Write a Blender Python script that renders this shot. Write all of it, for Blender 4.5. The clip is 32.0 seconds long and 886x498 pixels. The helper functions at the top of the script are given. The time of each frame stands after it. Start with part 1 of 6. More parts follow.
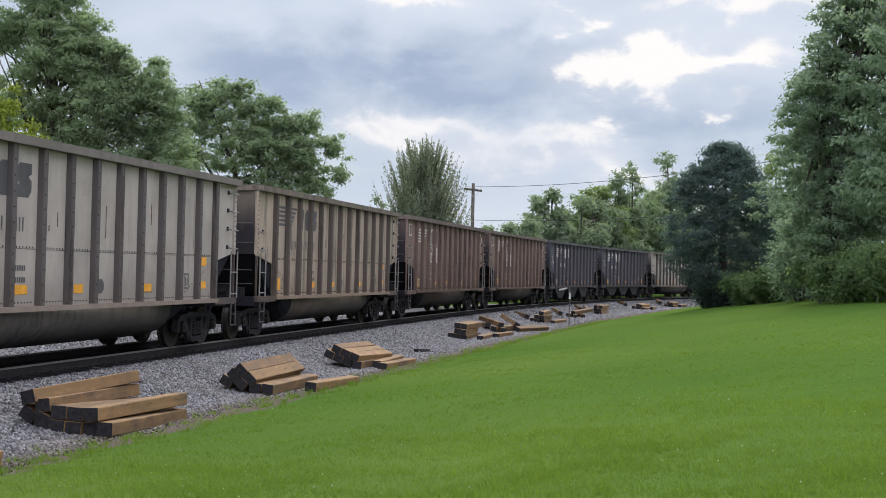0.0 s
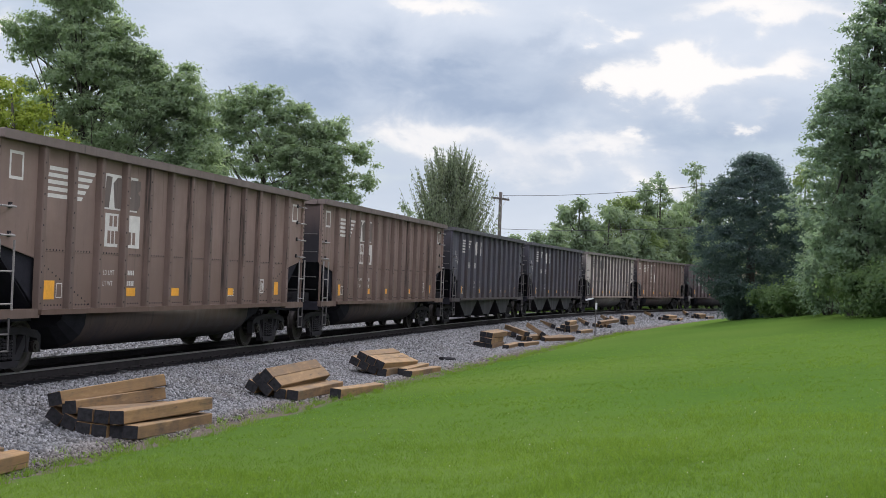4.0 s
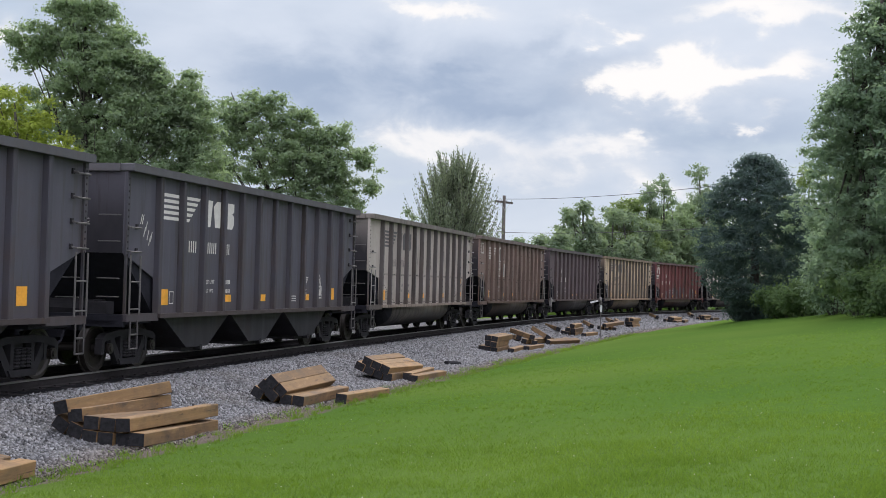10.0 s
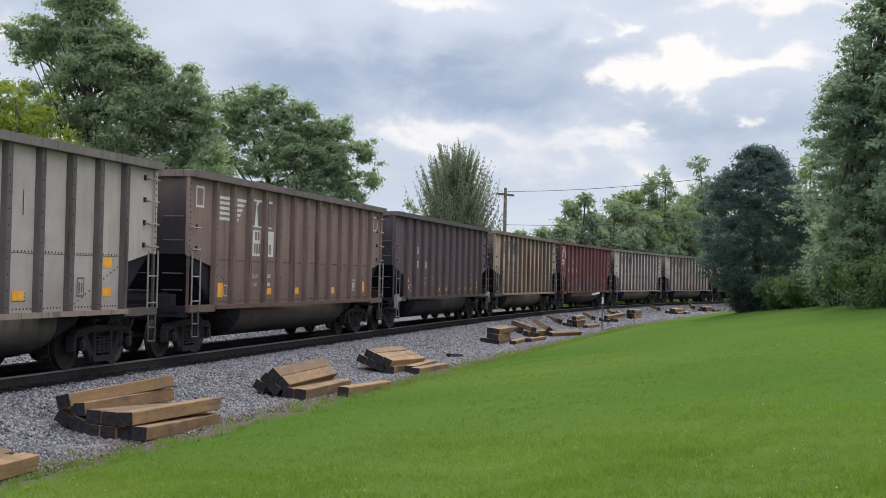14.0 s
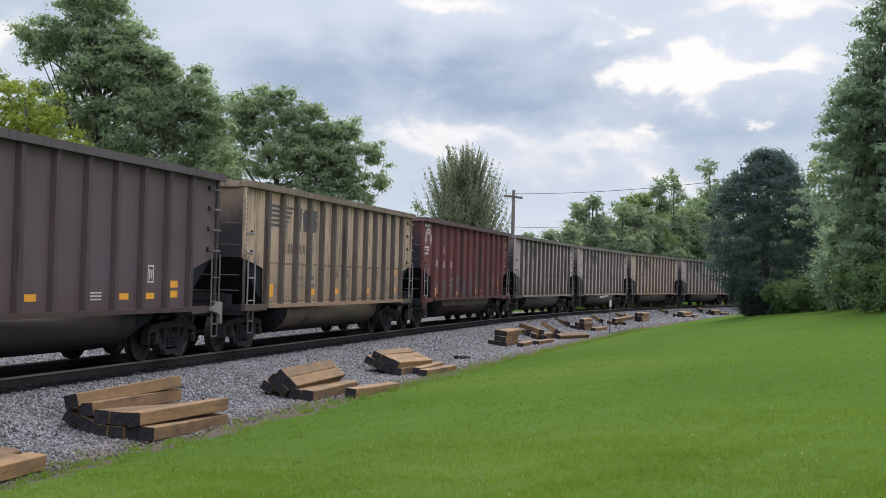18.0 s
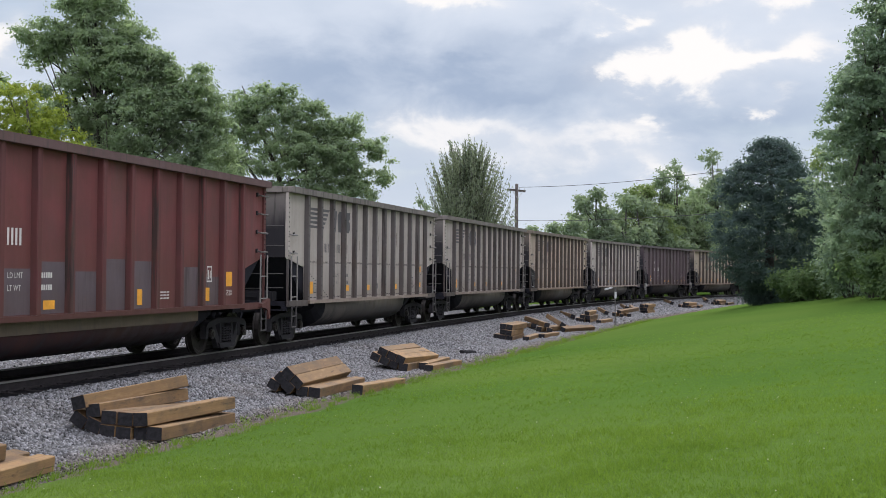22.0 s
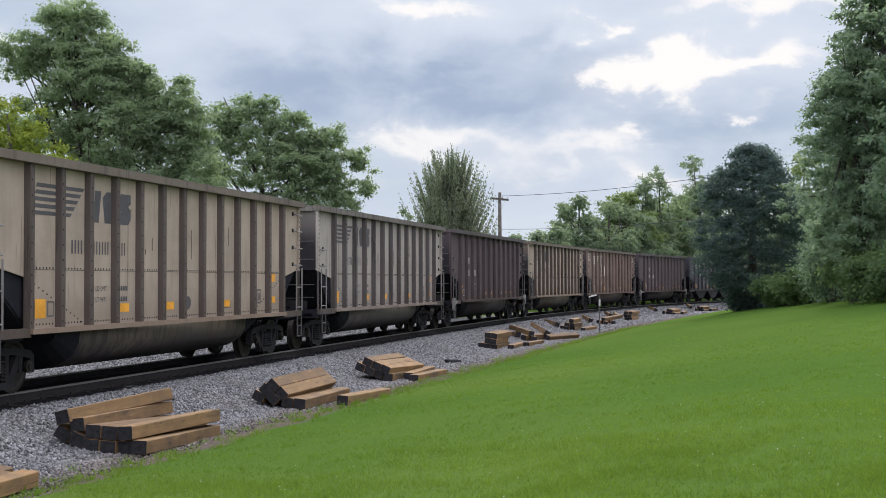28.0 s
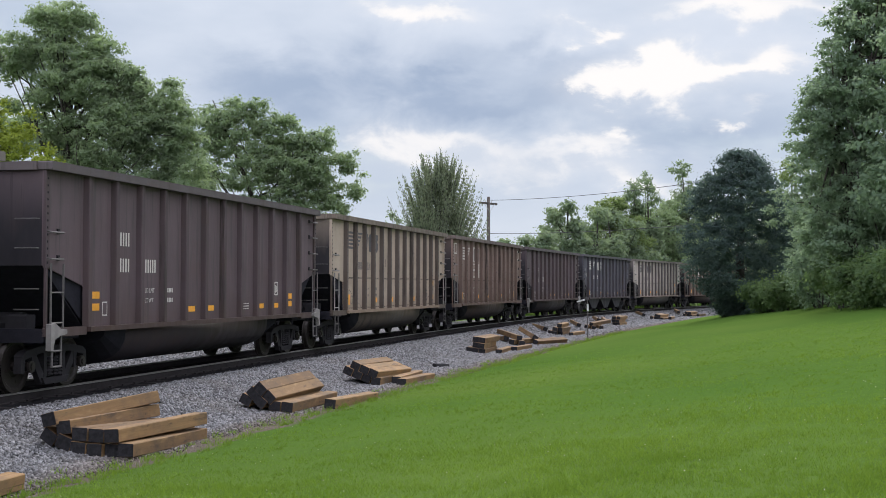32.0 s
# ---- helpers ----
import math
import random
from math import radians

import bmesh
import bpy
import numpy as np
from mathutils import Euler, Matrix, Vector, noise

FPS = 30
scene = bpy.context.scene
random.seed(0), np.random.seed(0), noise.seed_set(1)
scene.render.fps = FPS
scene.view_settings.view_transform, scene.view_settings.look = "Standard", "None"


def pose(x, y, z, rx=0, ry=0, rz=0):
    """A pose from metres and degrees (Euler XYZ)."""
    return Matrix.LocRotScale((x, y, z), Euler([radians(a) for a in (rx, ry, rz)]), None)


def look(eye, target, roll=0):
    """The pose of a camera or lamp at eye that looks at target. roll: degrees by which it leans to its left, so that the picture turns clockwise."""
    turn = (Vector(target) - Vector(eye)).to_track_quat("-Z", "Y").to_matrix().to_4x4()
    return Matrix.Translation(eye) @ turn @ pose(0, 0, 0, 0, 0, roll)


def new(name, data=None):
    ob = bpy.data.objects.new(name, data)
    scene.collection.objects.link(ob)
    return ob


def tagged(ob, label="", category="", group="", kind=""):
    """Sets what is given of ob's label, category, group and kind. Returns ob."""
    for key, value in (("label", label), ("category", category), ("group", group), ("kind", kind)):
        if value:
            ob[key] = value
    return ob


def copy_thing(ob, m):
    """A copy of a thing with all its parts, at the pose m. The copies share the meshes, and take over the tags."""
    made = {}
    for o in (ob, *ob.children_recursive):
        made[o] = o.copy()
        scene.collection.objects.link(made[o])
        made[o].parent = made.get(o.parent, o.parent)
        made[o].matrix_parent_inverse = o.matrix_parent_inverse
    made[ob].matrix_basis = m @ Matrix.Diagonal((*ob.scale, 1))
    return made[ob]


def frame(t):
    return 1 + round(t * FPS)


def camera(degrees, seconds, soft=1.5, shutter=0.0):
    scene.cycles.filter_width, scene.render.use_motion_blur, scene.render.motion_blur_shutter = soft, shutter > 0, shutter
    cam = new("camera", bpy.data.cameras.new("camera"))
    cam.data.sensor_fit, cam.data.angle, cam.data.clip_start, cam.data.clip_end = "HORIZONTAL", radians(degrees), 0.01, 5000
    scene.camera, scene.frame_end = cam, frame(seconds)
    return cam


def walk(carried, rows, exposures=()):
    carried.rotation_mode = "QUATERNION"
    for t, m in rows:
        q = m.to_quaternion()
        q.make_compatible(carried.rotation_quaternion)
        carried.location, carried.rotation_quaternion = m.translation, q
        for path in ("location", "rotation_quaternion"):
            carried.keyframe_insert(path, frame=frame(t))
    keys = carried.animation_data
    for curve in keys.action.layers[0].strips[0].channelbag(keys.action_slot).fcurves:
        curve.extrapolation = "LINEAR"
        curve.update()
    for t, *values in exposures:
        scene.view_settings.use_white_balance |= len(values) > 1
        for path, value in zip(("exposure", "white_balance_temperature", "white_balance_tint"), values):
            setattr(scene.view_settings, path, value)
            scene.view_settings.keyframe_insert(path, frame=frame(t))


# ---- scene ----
# ---- camera: held by hand at one spot, turning a little ----
cam = camera(38.0, 32.0, soft=0.6)
EYE = (0.0, 0.0, 1.872)
TURNS = [
    # seconds, yaw, pitch, roll
    (0.0, -1.89, 1.01, -1.36), (0.5, -0.53, 0.93, -1.82), (1.0, -0.17, 0.97, -1.63), (1.5, 0.33, 1.33, -1.70),
    (2.0, -0.40, 1.48, -2.19), (2.5, -0.95, 1.61, -2.13), (3.0, -1.06, 1.54, -2.20), (3.5, -0.82, 1.44, -2.24),
    (5.5, -0.44, 1.09, -1.84), (6.0, -0.51, 1.06, -1.48), (6.5, -0.59, 1.12, -1.45), (7.0, -0.58, 1.16, -1.58),
    (7.5, -0.44, 1.21, -1.41), (8.0, -0.39, 1.28, -1.39), (8.5, -0.38, 1.29, -1.46), (9.0, -0.45, 1.36, -1.65),
    (9.5, -0.48, 1.49, -1.63), (10.0, -0.52, 1.52, -1.52), (10.5, -0.46, 1.56, -1.52), (11.0, -0.39, 1.53, -1.57),
    (11.5, -0.28, 1.49, -1.57), (12.0, -0.21, 1.42, -1.32), (12.5, -0.12, 1.26, -1.53), (13.0, 0.00, 1.12, -1.41),
    (13.5, 0.02, 1.16, -1.28), (14.0, -0.45, 1.19, -1.27), (14.5, -0.35, 1.20, -1.42), (16.5, 0.12, 1.24, -1.00),
    (17.0, -0.01, 1.26, -1.10), (17.5, -0.12, 1.24, -1.93), (18.0, -0.10, 1.27, -1.56), (18.5, 0.07, 1.19, -1.27),
    (19.0, 0.20, 1.18, -1.13), (19.5, 0.28, 1.12, -1.12), (20.0, 0.34, 0.93, -1.29), (20.5, 0.25, 0.84, -1.08),
    (21.0, 0.23, 0.83, -1.15), (21.5, 0.07, 0.91, -0.54), (22.0, 0.10, 1.04, -0.53), (22.5, 0.22, 0.99, -0.74),
    (23.0, 0.09, 0.93, -0.77), (23.5, -0.60, 1.12, -0.79), (24.0, -1.21, 1.16, -0.59), (24.5, -1.51, 0.98, -0.84),
    (26.5, -0.58, 1.19, 0.07), (27.0, -0.68, 1.55, 0.40), (27.5, -0.74, 1.54, 0.30), (28.0, -0.61, 1.46, 0.14),
    (28.5, -0.46, 1.17, -0.41), (29.0, -0.25, 0.99, -0.84), (29.5, -0.05, 0.87, -1.00), (30.0, -0.72, 0.80, -0.61),
    (30.5, -1.15, 1.07, -0.48), (31.0, -1.18, 1.45, -0.51), (31.5, -1.18, 1.52, -0.31), (32.0, -1.13, 1.64, -0.15),
]
walk(cam, [(t, pose(*EYE, 90 + p, r, yaw)) for t, yaw, p, r in TURNS])

# ---- daylight: a bright, broken overcast with the sun behind it ----
SUN_AZ, SUN_EL = 14.0, 42.0
OVERHEAD = 1.9
OPPOSITE = 0.8
world = bpy.data.worlds.new("sky")
scene.world = world
world.use_nodes = True


def sky():
    nt = world.node_tree
    nt.nodes.clear()
    N, L = nt.nodes.new, nt.links.new

    def math_(op, a, b=None, clamp=False):
        n = N("ShaderNodeMath")
        n.operation, n.use_clamp = op, clamp
        for i, v in enumerate((a, b)):
            if v is None:
                continue
            if isinstance(v, (int, float)):
                n.inputs[i].default_value = v
            else:
                L(v, n.inputs[i])
        return n.outputs[0]

    def mix(f, a, b):
        n = N("ShaderNodeMix")
        n.data_type = "RGBA"
        if isinstance(f, (int, float)):
            n.inputs[0].default_value = f
        else:
            L(f, n.inputs[0])
        for i, v in ((6, a), (7, b)):
            if isinstance(v, tuple):
                n.inputs[i].default_value = (*v, 1)
            else:
                L(v, n.inputs[i])
        return n.outputs[2]

    tc = N("ShaderNodeTexCoord")
    sep = N("ShaderNodeSeparateXYZ")
    L(tc.outputs["Generated"], sep.inputs[0])
    x, y, z = sep.outputs

    def cloud_noise(scale, detail, rough, shift, flat=2.6, distortion=0.0):
        m = N("ShaderNodeMapping")
        m.inputs["Location"].default_value = shift
        m.inputs["Scale"].default_value = (1, 1, flat)
        L(tc.outputs["Generated"], m.inputs[0])
        n = N("ShaderNodeTexNoise")
        n.inputs["Scale"].default_value, n.inputs["Detail"].default_value = scale, detail
        n.inputs["Roughness"].default_value = rough
        n.inputs["Distortion"].default_value = distortion
        L(m.outputs[0], n.inputs["Vector"])
        return n.outputs[0]

    def ramp(v, lo, hi, a=0.0, b=1.0):
        n = N("ShaderNodeMapRange")
        n.clamp, n.interpolation_type = True, "SMOOTHSTEP"
        for i, w in enumerate((lo, hi, a, b)):
            n.inputs[i + 1].default_value = w
        L(v, n.inputs[0])
        return n.outputs[0]

    big = cloud_noise(3.2, 5, 0.55, (3.1, 1.7, 0.4))
    fine = cloud_noise(11.0, 8, 0.58, (0.4, 5.2, 1.0), 2.2, 0.3)
    puff = cloud_noise(16.0, 7, 0.55, (7.4, 2.2, 3.0), 1.6, 0.2)
    # bearings, ruffled so that the clouds have billowing edges
    azimuth = math_("ADD", math_("ARCTAN2", x, y), math_("MULTIPLY", math_("SUBTRACT", fine, 0.5), 0.17))
    elev = math_("ADD", math_("ARCSINE", z), math_("MULTIPLY", math_("SUBTRACT", puff, 0.5), 0.085))

    def lobe(az, el, wide, high, k=1.0):
        """A bank of cloud round that bearing and height (degrees)."""
        a = math_("DIVIDE", math_("SUBTRACT", azimuth, radians(az)), radians(wide))
        b = math_("DIVIDE", math_("SUBTRACT", elev, radians(el)), radians(high))
        d = math_("ADD", math_("MULTIPLY", a, a), math_("MULTIPLY", b, b))
        return math_("MULTIPLY", math_("POWER", 2.718, math_("MULTIPLY", d, -1.0)), k)

    def total(items):
        out = items[0]
        for i in items[1:]:
            out = math_("ADD", out, i)
        return out

    sky_tex = N("ShaderNodeTexSky")
    sky_tex.sky_type, sky_tex.sun_disc = "NISHITA", False
    sky_tex.sun_elevation, sky_tex.sun_rotation = radians(SUN_EL), radians(SUN_AZ)
    blue = N("ShaderNodeVectorMath")
    blue.operation = "SCALE"
    L(sky_tex.outputs[0], blue.inputs[0])
    blue.inputs["Scale"].default_value = 0.09
    # grey-blue undersides, a pale sheet, and white billows that the sun shines through
    shade = total([lobe(-4, 8.8, 8.0, 1.7), lobe(4.5, 8.3, 5.0, 0.8, 0.75), lobe(13.2, 6.7, 3.6, 0.9, 0.7), lobe(6.0, 9.9, 2.6, 0.7, 0.45), lobe(-60, 20, 30, 9, 0.6), lobe(80, 22, 30, 10, 0.6)])
    white = total([lobe(8.6, 8.7, 2.6, 0.75, 1.15), lobe(11.0, 9.5, 2.2, 1.0, 1.2), lobe(13.6, 9.7, 2.0, 0.55, 0.6), lobe(15.6, 9.7, 1.8, 0.8, 0.75), lobe(7.2, 11.3, 1.1, 0.42, 1.0), lobe(0.0, 12.3, 2.6, 0.6, 0.85), lobe(15.1, 12.2, 4.0, 0.7, 0.9),
                   lobe(-0.6, 6.4, 2.6, 0.75, 0.65), lobe(4.6, 6.2, 2.2, 0.55, 0.4), lobe(7.5, 6.1, 1.9, 0.8, 0.7), lobe(9.2, 6.5, 0.7, 0.6, 0.6), lobe(3.0, 5.2, 5.5, 0.9, 0.45), lobe(2.0, 6.6, 1.6, 0.5, 0.35), lobe(9.5, 4.6, 2.6, 0.6, 0.7), lobe(13.6, 7.4, 0.6, 0.3, 0.7),
                   lobe(-19.2, 9.4, 1.6, 1.3, 0.9)])
    sheet = mix(ramp(big, 0.35, 0.68), (0.49, 0.565, 0.69), (0.66, 0.715, 0.82))
    sheet = mix(math_("MULTIPLY", shade, ramp(fine, 0.3, 0.6, 0.6, 1.0), True), sheet, (0.36, 0.44, 0.585))
    # the billows have crisp, ruffled rims and thin out towards their undersides
    body = total([white, math_("MULTIPLY", math_("SUBTRACT", puff, 0.5), 0.9), math_("MULTIPLY", math_("SUBTRACT", fine, 0.5), 0.7)])
    lit = math_("MAXIMUM", math_("MULTIPLY", ramp(body, 0.12, 0.92), ramp(body, 0.2, 1.1, 0.65, 1.0)), math_("MULTIPLY", white, 0.4, True), True)
    cloud = mix(lit, sheet, (0.92, 0.895, 0.89))
    cloud = mix(ramp(z, 0.02, 0.10, 0.45, 0.0), cloud, (0.70, 0.74, 0.80))
    cover = math_("MAXIMUM", ramp(big, 0.28, 0.42, 0.6, 1.0), lit)
    colour = mix(cover, blue.outputs[0], cloud)
    # an overcast sky is brightest overhead
    high = N("ShaderNodeVectorMath")
    high.operation = "SCALE"
    L(mix(math_("MAXIMUM", ramp(z, 0.25, 0.7), ramp(y, 0.1, -0.6, 0.0, 0.8)), colour, (0.945, 0.937, 1.06)), high.inputs[0])
    # and the clouds that face the sun, across the sky from it, are white
    L(math_("ADD", ramp(z, 0.24, 0.75, 1.1, OVERHEAD), ramp(y, 0.15, -0.5, 0.0, OPPOSITE)), high.inputs["Scale"])
    bg = N("ShaderNodeBackground")
    bg.inputs["Strength"].default_value = 1.0
    L(high.outputs[0], bg.inputs[0])
    out = N("ShaderNodeOutputWorld")
    L(bg.outputs[0], out.inputs[0])


sky()
sun = new("sun", bpy.data.lights.new("sun", "SUN"))
sun.data.energy, sun.data.angle, sun.data.color = 2.2, radians(16), (1.0, 0.94, 0.88)
sun.matrix_world = look((0, 0, 0), (-math.sin(radians(SUN_AZ)) * math.cos(radians(SUN_EL)),
                                    -math.cos(radians(SUN_AZ)) * math.cos(radians(SUN_EL)), -math.sin(radians(SUN_EL))))
scene.view_settings.exposure = 0.0


# ---- materials ----
class Mat:
    """A node material in the making."""

    def __init__(self, name, rough=0.7, metal=0.0, spec=0.4):
        self.m = bpy.data.materials.new(name)
        self.m.use_nodes = True
        self.nt = self.m.node_tree
        self.b = self.nt.nodes["Principled BSDF"]
        self.b.inputs["Roughness"].default_value = rough
        self.b.inputs["Metallic"].default_value = metal
        self.b.inputs["Specular IOR Level"].default_value = spec
        self.tc = self.nt.nodes.new("ShaderNodeTexCoord")
        self.info = self.nt.nodes.new("ShaderNodeObjectInfo")
        self.geo = self.nt.nodes.new("ShaderNodeNewGeometry")

    def node(self, kind):
        return self.nt.nodes.new(kind)

    def link(self, a, b):
        self.nt.links.new(a, b)

    def noise(self, scale, detail=4, rough=0.6, stretch=(1, 1, 1), space="Object", seed=0.0, rand=0.0):
        m = self.node("ShaderNodeMapping")
        m.inputs["Scale"].default_value = stretch
        self.link(self.tc.outputs[space], m.inputs[0])
        n = self.node("ShaderNodeTexNoise")
        n.noise_dimensions = "4D"
        n.inputs["Scale"].default_value, n.inputs["Detail"].default_value = scale, detail
        n.inputs["Roughness"].default_value = rough
        n.inputs["W"].default_value = seed
        if rand:
            k = self.calc("MULTIPLY_ADD", self.info.outputs["Random"], rand, seed)
            self.link(k, n.inputs["W"])
        self.link(m.outputs[0], n.inputs["Vector"])
        return n.outputs[0]

    def calc(self, op, a, b=None, c=None, clamp=False):
        n = self.node("ShaderNodeMath")
        n.operation, n.use_clamp = op, clamp
        for i, v in enumerate((a, b, c)):
            if v is None:
                continue
            if isinstance(v, (int, float)):
                n.inputs[i].default_value = v
            else:
                self.link(v, n.inputs[i])
        return n.outputs[0]

    def ramp(self, v, lo, hi, a=0.0, b=1.0):
        n = self.node("ShaderNodeMapRange")
        n.clamp = True
        for i, w in enumerate((lo, hi, a, b)):
            n.inputs[i + 1].default_value = w
        self.link(v, n.inputs[0])
        return n.outputs[0]

    def mix(self, f, a, b, how="MIX"):
        n = self.node("ShaderNodeMix")
        n.data_type, n.blend_type = "RGBA", how
        if isinstance(f, (int, float)):
            n.inputs[0].default_value = f
        else:
            self.link(f, n.inputs[0])
        for i, v in ((6, a), (7, b)):
            if isinstance(v, tuple):
                n.inputs[i].default_value = (*v, 1)
            else:
                self.link(v, n.inputs[i])
        return n.outputs[2]

    def bump(self, v, strength=0.3, dist=0.01):
        n = self.node("ShaderNodeBump")
        n.inputs["Strength"].default_value, n.inputs["Distance"].default_value = strength, dist
        self.link(v, n.inputs["Height"])
        self.link(n.outputs[0], self.b.inputs["Normal"])

    def done(self, colour, rough=None):
        if isinstance(colour, tuple):
            self.b.inputs["Base Color"].default_value = (*colour, 1)
        else:
            self.link(colour, self.b.inputs["Base Color"])
        if rough is not None:
            self.link(rough, self.b.inputs["Roughness"])
        return self.m


def scaled(c, k):
    return tuple(v * k for v in c)


def painted_steel(name, base, grime=(0.09, 0.075, 0.062), amount=0.5, rust=0.25, splash=(1.25, 1.7, 0.5), soot_shade=None):
    """Weathered car paint: streaks running down, blotches of road film, specks of rust."""
    m = Mat(name, 0.62, 0.0, 0.3)
    streak = m.noise(1.0, 6, 0.62, (3.2, 3.2, 0.5), rand=11.0)
    blotch = m.noise(0.9, 5, 0.6, seed=3.0, rand=7.0)
    fine = m.noise(26.0, 3, 0.6, seed=5.0)
    speck = m.noise(7.0, 6, 0.75, (1, 1, 0.6), seed=9.0, rand=5.0)
    c = m.mix(m.ramp(blotch, 0.4, 0.68, 0.0, 1.1 * amount), base, tuple(v * 0.55 + 0.01 for v in base))
    c = m.mix(m.ramp(streak, 0.48, 0.78, 0.0, amount * 0.8), c, grime)
    run = m.noise(2.2, 5, 0.7, (3.2, 3.2, 0.16), seed=14.0, rand=9.0)
    worn = m.calc("MULTIPLY_ADD", m.info.outputs["Random"], 0.17, -0.09)
    c = m.mix(m.ramp(m.calc("ADD", run, worn), 0.575, 0.64, 0.0, min(1.0, rust * 1.8)), c, scaled(grime, 0.5))
    film = m.noise(0.75, 6, 0.68, (1, 1, 1.5), seed=21.0, rand=6.0)
    c = m.mix(m.ramp(film, 0.5, 0.72, 0.0, 0.9 * amount), c, tuple(0.35 * v + k for v, k in zip(base, (0.045, 0.025, 0.014))))
    c = m.mix(m.ramp(speck, 0.63, 0.72, 0.0, rust * 1.3), c, (0.13, 0.062, 0.033))
    c = m.mix(m.ramp(fine, 0.3, 0.7, 0.0, 0.14), c, scaled(base, 0.6))
    # brown dirt splashed up along the sill; the ends and tubs darken downwards; both reach up unevenly
    level = m.node("ShaderNodeSeparateXYZ")
    m.link(m.tc.outputs["Object"], level.inputs[0])
    ragged = m.calc("ADD", level.outputs[2], m.calc("MULTIPLY", m.calc("SUBTRACT", streak, 0.5), 1.6))
    c = m.mix(m.ramp(ragged, splash[0], splash[1], splash[2], 0.0), c, tuple(0.42 * v + k for v, k in zip(base, (0.030, 0.019, 0.012))))
    # on the tubs this is painted shade, black low down and fading upwards
    if soot_shade:
        c = m.mix(m.ramp(ragged, soot_shade[0], soot_shade[1], soot_shade[2], 0.0), c, (0.017, 0.016, 0.021))
    m.bump(m.calc("ADD", m.calc("MULTIPLY", blotch, 0.8), m.calc("MULTIPLY", speck, 0.25)), 0.25, 0.012)
    return m.done(c, m.ramp(streak, 0.3, 0.7, 0.5, 0.8))


def plain(name, base, rough=0.7, metal=0.0, var=0.25, scale=6.0, bump=0.15, spec=0.4):
    m = Mat(name, rough, metal, spec)
    a = m.noise(scale, 5, 0.65, rand=9.0)
    b = m.noise(scale * 9, 3, 0.6, seed=2.0)
    c = m.mix(m.ramp(a, 0.3, 0.7), scaled(base, 1 - var), scaled(base, 1 + var))
    c = m.mix(m.ramp(b, 0.35, 0.65, 0, 0.3), c, scaled(base, 0.65))
    m.bump(b, bump, 0.004)
    return m.done(c)


def leaf_material(name, dark, light, through_light, gloss=0.25, upright=False):
    m = Mat(name, 0.65, 0.0, gloss)
    big = m.noise(0.35, 3, 0.5, space="Object")
    k = m.calc("ADD", m.calc("MULTIPLY", m.geo.outputs["Random Per Island"], 0.42), m.ramp(big, 0.3, 0.7, 0.0, 0.58))
    c = m.mix(k, dark, light)
    m.done(c)
    t = m.node("ShaderNodeBsdfTranslucent")
    m.link(m.mix(0.6, c, through_light), t.inputs[0])
    if upright:
        # blades of a sward are lit like the sward as a whole
        add = m.node("ShaderNodeVectorMath")
        add.inputs[1].default_value = (0, 0, 2.5)
        m.link(m.geo.outputs["Normal"], add.inputs[0])
        unit = m.node("ShaderNodeVectorMath")
        unit.operation = "NORMALIZE"
        m.link(add.outputs[0], unit.inputs[0])
        m.link(unit.outputs[0], m.b.inputs["Normal"])
    mixer = m.node("ShaderNodeMixShader")
    mixer.inputs[0].default_value = 0.55 if upright else 0.58
    m.link(m.b.outputs[0], mixer.inputs[1])
    m.link(t.outputs[0], mixer.inputs[2])
    m.link(mixer.outputs[0], m.nt.nodes["Material Output"].inputs[0])
    return m.m


def tie_material():
    m = Mat("tie_timber", 0.85)
    grain = m.noise(3.0, 6, 0.7, (0.35, 9, 9), rand=13.0)
    blot = m.noise(1.6, 4, 0.6, rand=21.0, seed=4.0)
    fine = m.noise(40.0, 3, 0.6, (0.15, 1, 1))
    tone = m.mix(m.info.outputs["Random"], (0.135, 0.080, 0.036), (0.265, 0.162, 0.070))
    c = m.mix(m.ramp(grain, 0.38, 0.75, 0, 0.6), tone, (0.10, 0.058, 0.03))
    c = m.mix(m.ramp(blot, 0.46, 0.72, 0, 0.75), c, (0.06, 0.047, 0.036))
    stain = m.noise(5.0, 6, 0.7, (0.5, 1.5, 1.5), rand=17.0, seed=8.0)
    c = m.mix(m.ramp(stain, 0.55, 0.66, 0, 0.75), c, (0.05, 0.036, 0.026))
    c = m.mix(m.ramp(stain, 0.3, 0.44, 0.55, 0), c, (0.30, 0.195, 0.095))
    moss = m.noise(2.6, 4, 0.6, (0.5, 1, 1), rand=31.0, seed=12.0)
    c = m.mix(m.ramp(moss, 0.58, 0.74, 0, 0.5), c, (0.085, 0.085, 0.048))
    check = m.noise(9.0, 5, 0.75, (0.06, 1.6, 1.6), rand=3.0, seed=19.0)
    c = m.mix(m.ramp(check, 0.60, 0.68, 0, 0.7), c, (0.04, 0.028, 0.02))
    m.bump(m.calc("ADD", grain, m.calc("MULTIPLY", fine, 0.5)), 0.5, 0.008)
    return m.done(c)


